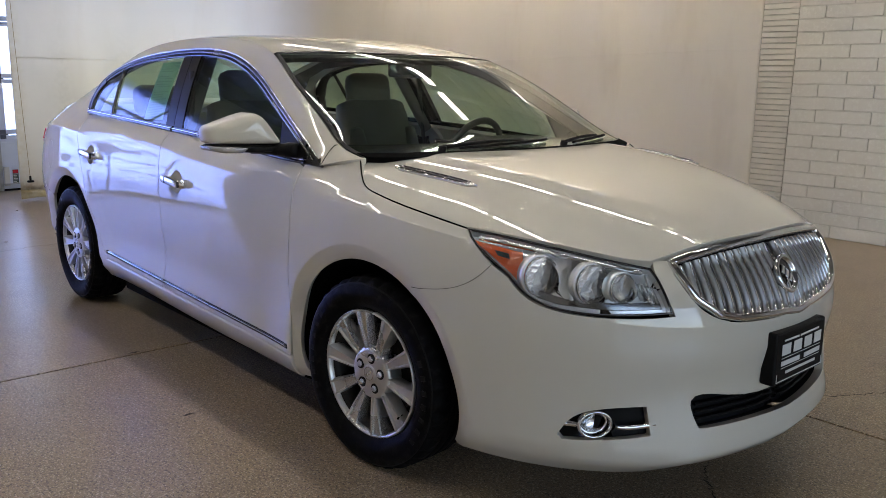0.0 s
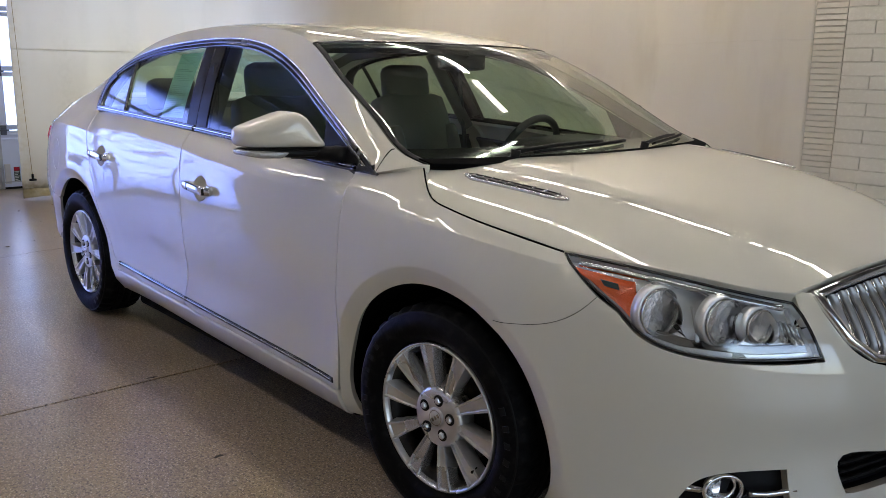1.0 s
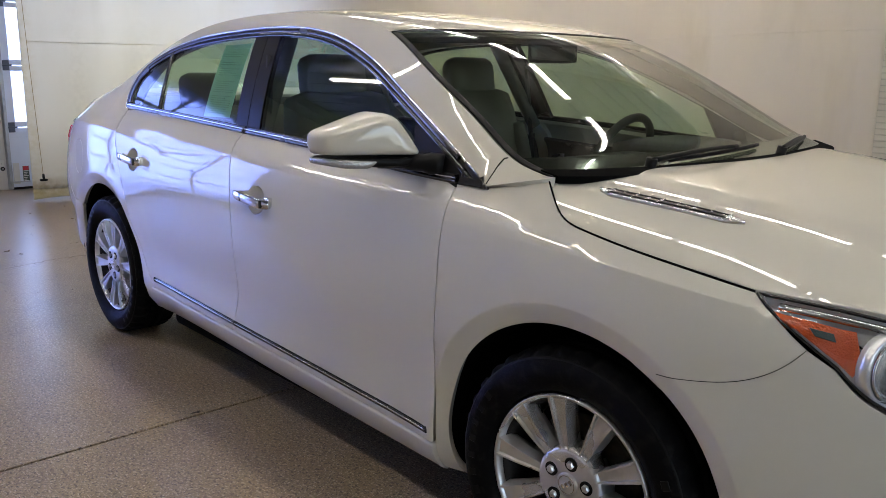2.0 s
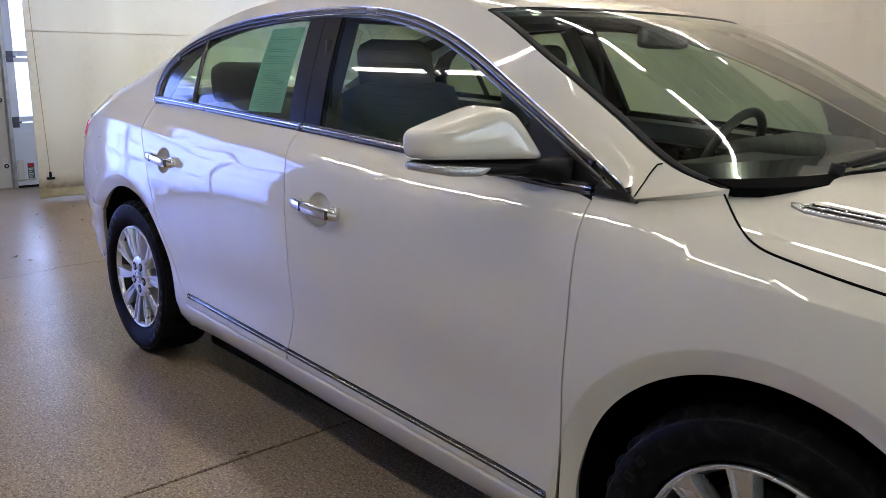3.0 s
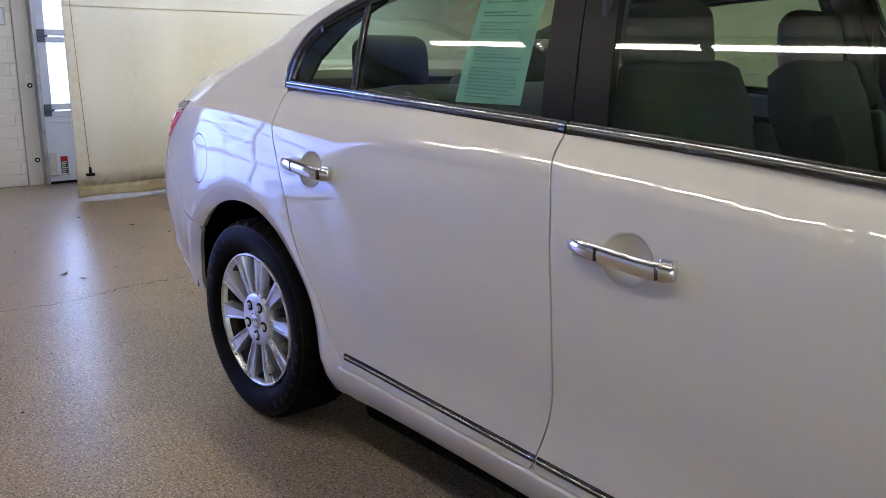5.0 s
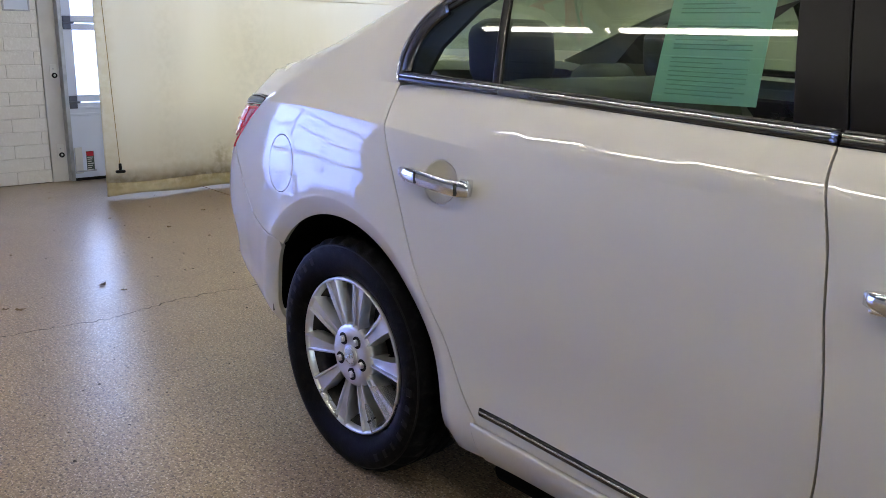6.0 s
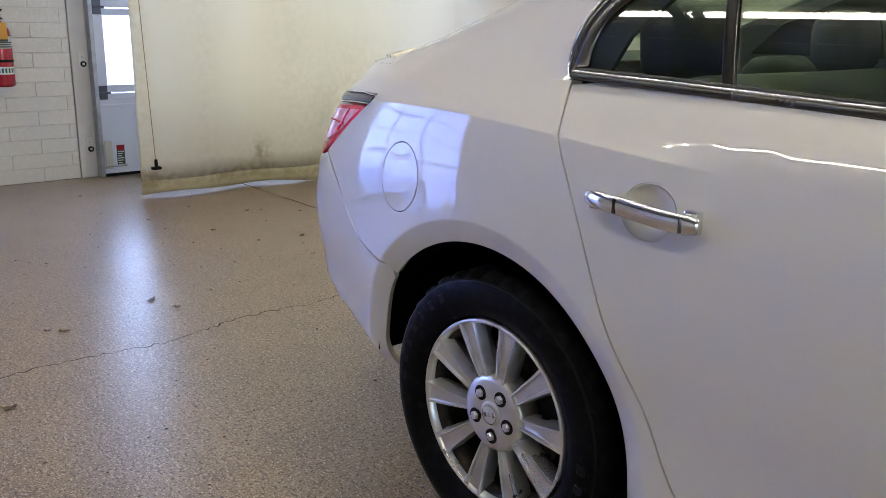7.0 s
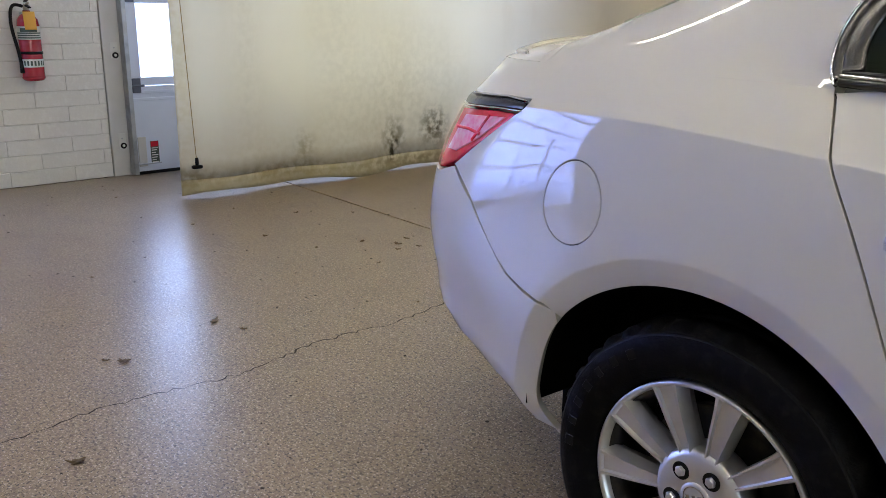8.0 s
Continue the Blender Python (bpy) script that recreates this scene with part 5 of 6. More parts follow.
for mirror in (False, True):
    lamp = panel("headlight", side, HEADLAMP, car, LENS, "clear headlamp with twin reflector bowls and an amber end", gap=.002, edge_r=.002, depth=.006, mirror=mirror)
    panel("lamp_housing", sunk(.026), HEADLAMP, lamp, LAMP_SILVER, gap=.001, edge_r=.001, depth=-.024, mirror=mirror, holes=[arc(u, z, q * .95, 0, 350, 36) for u, z, q in BOWLS])
    panel("lamp_back", sunk(.072), HEADLAMP, lamp, LAMP_SILVER, gap=.001, edge_r=.001, depth=-.045, mirror=mirror)
    panel("side_reflector", sunk(.010), chain([(1.885, .848), (1.95, .842), (2.055, .828), (2.052, .765), (2.03, .742), (2.006, .765)]), lamp, AMBER, "amber side reflector", gap=.002, edge_r=.003, depth=.03, mirror=mirror)
    panel("lamp_base", sunk(.022), chain([(2.06, .708), (2.14, .690), (2.30, .684), (2.45, .690), (2.445, .712), (2.30, .706), (2.15, .712), (2.07, .728)]), lamp, DARK_CHROME, gap=.0, edge_r=.003, depth=.03, mirror=mirror)
    panel("reflector_mark", sunk(.008), chain([(1.962, .822), (2.008, .816), (2.010, .802), (1.972, .808)]), lamp, INK, gap=.0, edge_r=.001, depth=.004, mirror=mirror)
    for k in range(5):
        u = 2.385 + k * .0115
        band("indicator_rib", sunk(.020), [(u - .006, .762 - k * .003), (u + .006, .715 - k * .002)], lamp, INDICATOR, width=.009, height=.005, mirror=mirror)
    for u, z, q in BOWLS:
        lamp_bowl(lamp, u, z, q, .05, mirror)
    for k, u in enumerate((2.186, 2.424)):
        panel("inner_fin", sunk(.016), chain([(u - .008, .705), (u + .002, .705), (u + .006, .785), (u - .003, .785)]), lamp, LAMP_SILVER, gap=0, edge_r=.002, depth=.03, mirror=mirror)
    band("lamp_bezel", side, HEADLAMP, lamp, GLOSS_BLACK, width=.005, height=.002, closed=True, mirror=mirror)
    band("lamp_brow", sunk(.008), HEADLAMP[3:24] - (0, .010), lamp, CHROME, width=.013, height=.006, mirror=mirror)
    # tail lamps
    tail = panel("tail_light", side, chain([(-1.990, .964), (-2.1, .960), (-2.3, .947), (-2.62, .935), (-2.63, .80), (-2.45, .783), (-2.335, .786), (-2.226, .823), (-2.11, .885)]), car, RED_LENS, "red tail lamp with a chrome brow", gap=.002, edge_r=.006, depth=.05, mirror=mirror)
    panel("tail_brow", side, chain([(-1.992, .986), (-1.987, .968), (-2.1, .964), (-2.3, .951), (-2.62, .939), (-2.62, .968), (-2.34, .974), (-2.1, .986)]), tail, GREY_TRIM, "dark chrome brow", gap=.001, edge_r=.004, depth=.02, mirror=mirror)
    # pale patch paints the door window's reflection over the inner lens
    lens = panel("inner_lens", side, chain([(-2.045, .948), (-2.27, .930), (-2.30, .842), (-2.235, .846), (-2.13, .892)]), tail, PINK_LENS, gap=0, edge_r=.002, depth=.004, lift=.003, mirror=mirror)
    for rib in ([(-2.13, .900), (-2.20, .903), (-2.285, .898)], [(-2.12, .942), (-2.145, .90), (-2.16, .882)]):
        band("lens_rib", side, rib, lens, RED_LENS, width=.007, height=.003, lift=.003, mirror=mirror)
    for rim in ([(-1.992, .9855), (-2.1, .9865), (-2.34, .9745)], [(-1.987, .966), (-2.1, .962), (-2.3, .949), (-2.45, .944)]):
        band("brow_bead", side, rim, tail, CHROME, width=.0035, height=.004, mirror=mirror)
    # fog lamps in their black pockets
    fog = panel("fog_pocket", sunk(.035), FOG, car, BLACK, gap=-.002, edge_r=.001, depth=-.034, mirror=mirror)
    p = sunk(.004)(np.array([2.262]), np.array([.356]))[0] * (1, -1 if mirror else 1, 1)
    way = Vector((.87, -.49 * (-1 if mirror else 1), 0)).normalized()
    m = Matrix.Translation(Vector(p)) @ way.to_track_quat("Z", "Y").to_matrix().to_4x4() @ Matrix.Diagonal((1.2, .92, 1, 1))
    fl = part("fog_light", moved(lathe([(.036, -.03), (.036, -.012), (.03, -.022), (.018, -.034), (.001, -.038)], "z", 28), m), REFLECTOR, fog, smooth=True)
    part("fog_ring", moved(lathe([(.044, -.012), (.043, .002), (.038, .004), (.035, -.006)], "z", 32, closed=True), m), CHROME, fog, smooth=True)
    panel_bar = [(2.165, .352), (2.215, .352)], [(2.318, .352), (2.36, .352), (2.435, .360)]
    for path in panel_bar:
        band("fog_bar", sunk(.008), path, fog, CHROME, width=.013, height=.008, mirror=mirror)

# ---- grille ----
GR_LOW = lambda u: np.interp(np.abs(u - UF), [0, .08, .14, .295, .38, .455, .49, .505], [.618, .626, .629, .637, .655, .702, .765, .80])
ug = np.linspace(2.498, 2 * UF - 2.498, 90)
grille_loop = chain(np.stack([ug, GR_LOW(ug)], 1), np.stack([ug[::-1], GR_TOP(ug[::-1])], 1))
grille = panel("grille", sunk(.03), grille_loop, car, BLACK, "chrome waterfall grille with upright bars", gap=0, edge_r=.001, depth=-.03)
band("grille_frame", side, inset(divided(grille_loop, .02), .008), grille, CHROME, width=.020, height=.014, closed=True, step=.02)
for k in range(25):
    u = 2.535 + (2 * UF - 2 * 2.535) * k / 24
    a, b = GR_LOW(u) + .014, GR_TOP(u) - .020
    if b - a > .03:
        band("grille_bar", sunk(.012), [(u, a), (u, (a + b) / 2), (u, b)], grille, GRILLE_GREY, width=.029, height=.010, step=.03)
        band("bar_ridge", sunk(.012), [(u, a), (u, (a + b) / 2), (u, b)], grille, CHROME, width=.005, height=.0155, step=.03)
m = Matrix.Translation((2.372, 0, .728)) @ Euler((0, radians(66), 0)).to_matrix().to_4x4()
badge = part("emblem", moved(lathe([(.05, -.02), (.062, .008), (.060, .015), (.052, .017), (.046, .011), (.044, .004), (.001, .004)], "z", 40), m), CHROME, grille, "round chrome emblem", smooth=True)
part("emblem_field", moved(lathe([(.044, .002), (.044, .006), (.001, .006)], "z", 32), m), GLOSS_BLACK, badge)
for dx, dy in ((-.014, -.016), (0, 0), (.014, .016)):
    part("emblem_shield", moved(box(-.014, .014, -.009, .009, .006, .013, .003), m @ Matrix.Translation((dx, dy, 0)) @ Matrix.Rotation(radians(-35), 4, "Z")), CHROME, badge)
# lower opening and its mesh
mouth = panel("lower_grille", sunk(.06), LOWER, car, BLACK, gap=-.003, edge_r=.001, depth=-.059)
for z in (.352, .372, .392):
    band("mouth_bar", sunk(.045), [(2.60, z), (UF, z - .006), (2 * UF - 2.60, z)], mouth, BLACK, width=.008, height=.01)
# dealer plate on its bracket, lettering as bars
plate = part("plate_bracket", box(2.405, 2.452, -.165, .165, .425, .585, .008, 3), BLACK, car, "black plate bracket with a printed dealer card")
part("plate_border", join(box(2.452, 2.4535, -.15, .15, .434, .437), box(2.452, 2.4535, -.152, -.150, .434, .46), box(2.452, 2.4535, .150, .152, .434, .46)), WHITE_INK, plate)
for y0, y1, z0, z1 in ((-.12, -.03, .556, .562), (-.02, .11, .556, .562), (-.13, -.078, .514, .548), (-.060, -.008, .514, .548), (.010, .062, .514, .548), (.080, .132, .514, .548), (-.13, .13, .504, .506), (-.13, -.015, .482, .497), (.015, .13, .482, .497), (-.13, .13, .474, .476), (-.10, .10, .455, .464)):
    part("print_bar", box(2.452, 2.4538, y0, y1, z0, z1, .0006, 1), WHITE_INK, plate)


# ---- door mirrors ----
def door_mirror(mirror):
    def shell(outline, depth, sizes, back=0.0):
        """A housing: an upright outline of (y, z), pulled forward and drawn in towards the front."""
        o = divided(np.array(outline), .006)
        for _ in range(3):
            o = (np.roll(o, 1, 0) + 2 * o + np.roll(o, -1, 0)) / 4
        mid = o.mean(0)
        bm = bmesh.new()
        rows = []
        for f, k in sizes:
            ring = []
            for y, z in o:
                yy, zz = mid[0] + (y - mid[0]) * k, mid[1] + (z - mid[1]) * (k * .9 + .1)
                t = (yy + 1.09) / .25
                ring.append(bm.verts.new((.655 + back + .107 * t + (depth + .03 * t) * f, yy, zz)))
            rows.append(ring)
        n = len(o)
        for a, b in zip(rows[:-1], rows[1:]):
            for i in range(n):
                bm.faces.new((a[i], a[(i + 1) % n], b[(i + 1) % n], b[i]))
        bm.faces.new(rows[0])
        bm.faces.new(rows[-1])
        bmesh.ops.recalc_face_normals(bm, faces=bm.faces[:])
        return bm
    FULL = [(0, .93), (.02, .99), (.12, 1.0), (.45, .985), (.72, .965), (.90, .91), (1.0, .79), (1.06, .52)]
    HEAD = [(-1.078, 1.046), (-1.084, 1.060), (-1.085, 1.092), (-1.076, 1.105), (-1.03, 1.124), (-.97, 1.148), (-.945, 1.156), (-.922, 1.154), (-.905, 1.142), (-.88, 1.106), (-.858, 1.068), (-.848, 1.052), (-.852, 1.044), (-.92, 1.043), (-1.0, 1.043), (-1.06, 1.043)]
    FOOT = [(-1.074, 1.040), (-1.070, 1.022), (-1.03, 1.014), (-.95, 1.012), (-.87, 1.016), (-.845, 1.040), (-.95, 1.041)]
    LIGHT = [(-1.082, 1.037), (-1.080, 1.019), (-1.04, 1.010), (-.975, 1.010), (-.950, 1.032), (-1.02, 1.036)]
    flip = Matrix.Diagonal((1, -1 if mirror else 1, 1, 1))

    def put(name, bm, mat, parent, label="", smooth=True):
        moved(bm, flip)
        if mirror:
            bmesh.ops.reverse_faces(bm, faces=bm.faces[:])
        return part(name, bm, mat, parent, label, smooth)
    door = SIDES[mirror]["front_door"]
    head = put("door_mirror", shell(HEAD, .085, FULL), PAINT, door, "white door mirror with a clear indicator strip")
    put("mirror_base", shell(FOOT, .080, FULL), BLACK, head)
    put("indicator", shell(LIGHT, .090, FULL), INDICATOR, head, "clear indicator strip")
    put("mirror_glass", shell([(-1.07, 1.055), (-1.075, 1.09), (-.96, 1.140), (-.90, 1.145), (-.86, 1.10), (-.86, 1.055)], .002, [(0, 1), (1, 1)], -.003), CHROME, head)
    put("mirror_arm", tube(curve([(.765, -.93, 1.026), (.83, -.868, 1.026), (.90, -.81, 1.020)], 5), [.020] * 5 + [.024] * 3 + [.030] * 3, 12), BLACK, head)


for mirror in (False, True):
    door_mirror(mirror)

# ---- wheels ----
def tyre_mesh():
    prof = [(.222, -.060), (.232, -.098), (.262, -.114), (.292, -.116), (.314, -.108), (.328, -.096), (.3345, -.078), (.3345, -.045), (.326, -.043), (.326, -.035), (.335, -.033), (.335, -.006), (.327, -.004), (.327, .004), (.335, .006), (.335, .033), (.326, .035), (.326, .043), (.3345, .045), (.3345, .078), (.328, .096), (.314, .108), (.292, .116), (.262, .114), (.232, .098), (.222, .060)]
    bm = bmesh.new()
    n = 144
    rings = []
    for j, (r, h) in enumerate(prof):
        ring = []
        for k in range(n):
            a = 2 * math.pi * k / n
            cut = .010 if (k % 4 < 2 and .050 < abs(h) < .105 and r > .312) else 0
            rr = r - cut
            ring.append(bm.verts.new((rr * math.cos(a + h * .35), h, rr * math.sin(a + h * .35))))
        rings.append(ring)
    for a, b in zip(rings, rings[1:] + rings[:1]):
        for k in range(n):
            bm.faces.new((a[k], a[(k + 1) % n], b[(k + 1) % n], b[k]))
    bmesh.ops.recalc_face_normals(bm, faces=bm.faces[:])
    return bm


def spoke_mesh():
    """One flared spoke with two raised edges; the outer face looks along -y."""
    bm = bmesh.new()
    rows = []
    for r, w, y in ((.050, .0125, -.083), (.075, .0135, -.086), (.11, .0170, -.0905), (.15, .0215, -.095), (.19, .0260, -.0975), (.2185, .0310, -.0992)):
        x = [-w, -w * .93, -w * .72, -w * .64, w * .50, w * .58, w * .80, w * .88, w * 1.1, w * .9, -w * .9]
        d = [.006, .0, .0, .008, .008, .0, .0, .006, .030, .050, .050]
        rows.append([bm.verts.new((a, y + b, r)) for a, b in zip(x, d)])
    for a, b in zip(rows[:-1], rows[1:]):
        for i in range(len(a)):
            j = (i + 1) % len(a)
            bm.faces.new((a[i], a[j], b[j], b[i]))
    bm.faces.new(rows[0][::-1])
    bm.faces.new(rows[-1])
    bmesh.ops.recalc_face_normals(bm, faces=bm.faces[:])
    return bm


def build_wheel():
    w = new("wheel")
    tyre = part("tyre", tyre_mesh(), RUBBER, w, "black tyre with raised sidewall lettering", smooth=True)
    tyre.data.shade_smooth()
    for g0 in (60, 240):
        for k, wide in enumerate((1.0, .8, .8, .9, .7, .8, .9)):
            a = radians(g0 + k * 9.5)
            part("sidewall_mark", moved(box(-.011 * wide, .011 * wide, -.1168, -.110, .276, .296, .001, 1), Matrix.Rotation(a, 4, "Y")), LETTER, tyre)
    part("bead_ring", lathe([(.312, -.1088), (.318, -.1065), (.315, -.105), (.309, -.108)], "y", 96, closed=True), LETTER, tyre, smooth=True)
    rim = part("rim", lathe([(.216, .09), (.224, -.09), (.224, -.098), (.2195, -.1005), (.2145, -.096), (.2115, -.085), (.202, -.055), (.195, .06), (.205, .09)], "y", 72, closed=True), ALLOY, w, "silver ten-spoke alloy rim", smooth=True)
    # dark sleeve over the silver barrel paints the shade inside the rim
    part("barrel", lathe([(.2105, -.080), (.200, -.052), (.1985, .06), (.1965, .06), (.198, -.054), (.2085, -.081)], "y", 64, closed=True), STEEL, rim, smooth=True)
    one = spoke_mesh()
    me = bpy.data.meshes.new("spoke")
    one.to_mesh(me)
    one.free()
    me.materials.append(ALLOY)
    for k in range(10):
        ob = new("spoke", me)
        ob.parent, ob.matrix_basis = rim, Matrix.Rotation(radians(18 + 36 * k), 4, "Y")
    hub = part("hub", lathe([(.094, -.03), (.092, -.078), (.087, -.0865), (.078, -.0895), (.045, -.0915), (.036, -.0885), (.030, -.0905), (.001, -.0915)], "y", 48), ALLOY, rim, smooth=True)
    cap = part("hub_cap", lathe([(.030, -.088), (.030, -.0935), (.026, -.0955), (.001, -.0957)], "y", 36), ALLOY, rim, smooth=True)
    part("cap_badge", join(*[moved(box(-.006, .006, -.0965, -.094, -.004, .004, .001), Matrix.Translation((d, 0, d)) @ Matrix.Rotation(radians(35), 4, "Y")) for d in (-.009, 0, .009)], lathe([(.024, -.094), (.0235, -.0962), (.0215, -.0962), (.021, -.094)], "y", 36, closed=True)), SATIN, rim)
    for k in range(5):
        a = radians(90 + 72 * k)
        x, z = .054 * math.cos(a), .054 * math.sin(a)
        # black disc level with the hub stands in for the nut's shaded recess
        part("nut_well", lathe([(.0175, -.082), (.0178, -.0918), (.0165, -.0920), (.001, -.0916)], "y", 20, (x, 0, z)), BLACK, rim)
        part("wheel_nut", lathe([(.0105, -.084), (.0105, -.0965), (.008, -.0995), (.001, -.1005)], "y", 6, (x, 0, z)), ALLOY, rim)
    part("brake_disc", lathe([(.155, -.015), (.155, .005), (.07, .005), (.07, -.015)], "y", 48, closed=True), STEEL, w, smooth=False)
    # near-black disc added so the gaps between the spokes look shaded
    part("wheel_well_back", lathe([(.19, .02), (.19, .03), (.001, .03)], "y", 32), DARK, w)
    part("valve", tube([(.16, -.075, -.09), (.165, -.10, -.093)], .004, 8), BLACK, w)
    return w


wheel = build_wheel()
wheel.parent = car
WY = .785
wheel.matrix_basis = pose(AXLE, -WY, HUB, 0, 0, 4) @ Matrix.Rotation(radians(8), 4, "Y")
for x, y, turn, spin in ((-AXLE, -WY, 0, 31), (AXLE, WY, 184, 50), (-AXLE, WY, 180, 12)):
    copy_thing(wheel, pose(x, y, HUB, 0, 0, turn) @ Matrix.Rotation(radians(spin), 4, "Y"))

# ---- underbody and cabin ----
# floor pan, plus hidden solid blocks added to stop light passing through the body
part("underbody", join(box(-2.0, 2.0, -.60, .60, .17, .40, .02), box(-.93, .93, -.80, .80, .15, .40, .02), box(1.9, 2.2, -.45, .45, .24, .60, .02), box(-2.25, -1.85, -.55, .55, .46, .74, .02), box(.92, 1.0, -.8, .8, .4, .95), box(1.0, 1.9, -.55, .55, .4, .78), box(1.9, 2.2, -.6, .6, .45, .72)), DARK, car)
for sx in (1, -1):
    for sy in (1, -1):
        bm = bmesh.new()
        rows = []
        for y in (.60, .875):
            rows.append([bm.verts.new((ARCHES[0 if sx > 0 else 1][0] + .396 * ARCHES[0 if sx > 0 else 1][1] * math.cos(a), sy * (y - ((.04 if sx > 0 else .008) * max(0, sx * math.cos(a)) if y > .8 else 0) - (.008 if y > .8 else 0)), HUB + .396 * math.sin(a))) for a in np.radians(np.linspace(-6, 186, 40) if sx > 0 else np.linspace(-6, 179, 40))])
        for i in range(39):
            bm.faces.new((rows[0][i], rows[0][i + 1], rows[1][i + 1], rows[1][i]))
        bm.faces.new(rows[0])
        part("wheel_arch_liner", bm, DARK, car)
for mirror in (False, True):
    for nm in ("front_door", "rear_door"):
        lp = chain([(.93, .36), (.95, .97), (-.12, 1.012), (-.10, .38)]) if nm == "front_door" else chain([(-.16, .38), (-.20, 1.014), (-1.22, 1.045), (-1.14, .88), (-.96, .55), (-.90, .40)])
        panel("door_trim", sunk(.075), lp, SIDES[mirror][nm], DASH, gap=0, edge_r=.01, depth=.02, mirror=mirror)
    panel("pillar_lining", lambda x, z: upper(x, z) + np.array([0, .045, -.012]), chain([(-1.31, 1.10), (-1.31, 1.22), (-1.2, 1.29), (-1.0, 1.345), (-.6, 1.38), (-.2, 1.39), (.15, 1.37), (.4, 1.31), (.7, 1.19), (.95, 1.06), (1.1, 1.01), (1.15, 1.04), (.95, 1.13), (.7, 1.25), (.42, 1.365), (.15, 1.415), (-.2, 1.435), (-.6, 1.428), (-1.0, 1.385), (-1.3, 1.31), (-1.6, 1.2), (-1.75, 1.10)]), car, TRIM_BEIGE, gap=0, edge_r=.001, depth=.004, mirror=mirror)
    part("pillar_inner", tube([(-.17, (-1 if not mirror else 1) * .76, 1.0), (-.265, (-1 if not mirror else 1) * .565, 1.37)], .032, 10), TRIM_BEIGE, car, smooth=True)
panel("headlining", lambda s, q: top(s, q) - np.array([0, 0, .035]), chain([(S_WS + .02, -.97), (S_RW - .02, -.97), (S_RW - .02, .97), (S_WS + .02, .97)]), car, TRIM_BEIGE, step=.08, gap=0, edge_r=.001, depth=.004)
part("cabin_floor", box(-1.2, 1.0, -.74, .74, .40, .43), CARPET, car)
part("parcel_shelf", box(-1.86, -1.42, -.62, .62, .965, .985, .006), DASH, car)
dash = part("dashboard", join(soft_box((.55, 1.40, .20), (.98, 0, .90), .07), soft_box((.25, 1.38, .30), (.86, 0, .74), .05), soft_box((.30, .46, .06), (.86, .37, 1.005), .028)), DASH, car, smooth=True)
part("defrost_vent", box(1.0, 1.05, -.5, .5, .998, 1.004), BLACK, dash)
part("console", soft_box((.9, .20, .22), (.35, 0, .54), .04), DASH, car, smooth=True)
wheel_ring = np.array([(.0, .185 * math.cos(a), .185 * math.sin(a)) for a in np.linspace(0, 2 * math.pi, 40, endpoint=False)])
sm = pose(.60, .37, .93, 0, 24, 0)
steering = part("steering_wheel", moved(tube(wheel_ring, .016, 10, True), sm), DASH, car, "dark leather steering wheel", smooth=True)
part("steering_boss", moved(join(soft_box((.05, .15, .13), (.02, 0, 0), .02), box(-.005, .012, -.18, .18, -.02, .015, .005), box(-.005, .012, -.02, .02, -.18, 0, .005)), sm), DASH, steering, smooth=True)
part("rear_view_mirror", join(soft_box((.03, .25, .075), (.55, 0, 1.325), .014), tube([(.56, 0, 1.335), (.585, 0, 1.352)], .011)), GLOSS_BLACK, car, smooth=True)


def front_seat(y):
    s = new("seat")
    s.parent, s.location = car, (0, y, 0)
    tagged(s, "grey-beige leather front seat with a padded headrest")
    part("seat_cushion", soft_box((.52, .50, .16), (.18, 0, .52), .06, (0, -6, 0), .0), LEATHER, s, smooth=True)
    part("seat_back", soft_box((.16, .53, .70), (-.155, 0, .83), .065, (0, -16, 0), .02, .14), LEATHER, s, smooth=True)
    for q in (-.19, .19):
        part("side_bolster", soft_box((.15, .085, .52), (-.085, q, .77), .04, (0, -16, 0)), LEATHER, s, smooth=True)
    hr = part("headrest", soft_box((.11, .29, .19), (-.262, 0, 1.215), .05, (0, -8, 0), .012), LEATHER, s, smooth=True)
    for q in (-.06, .06):
        part("headrest_post", tube([(-.25, q, 1.06), (-.255, q, 1.16)], .006), BLACK, hr)
    return s


front_seat(-.38)
front_seat(.38)
bench = new("rear_bench")
bench.parent = car
tagged(bench, "grey-beige leather rear bench with three headrests")
part("bench_cushion", soft_box((.52, 1.30, .17), (-.80, 0, .50), .06, (0, -6, 0)), LEATHER, bench, smooth=True)
part("bench_back", soft_box((.17, 1.30, .60), (-1.16, 0, .78), .06, (0, -22, 0), .01), LEATHER, bench, smooth=True)
for y, w, z in ((-.40, .27, 1.135), (.40, .27, 1.135), (0, .24, 1.045)):
    part("headrest", soft_box((.12, w, .175 if w > .25 else .12), (-1.31, y, z), .05, (0, -6, 0), .012), DARK_LEATHER, bench, smooth=True)
for sgn in (-1, 1):
    part("seat_belt", tube(curve([(-.19, sgn * .70, 1.30), (-.17, sgn * .72, 1.05), (-.12, sgn * .73, .6)], 6), .012, 6), DASH, car)

# price form inside the rear window of the near side
def paper_surface(x, z):
    p = flank_y(x, z)
    p[:, 1] += .010
    return p


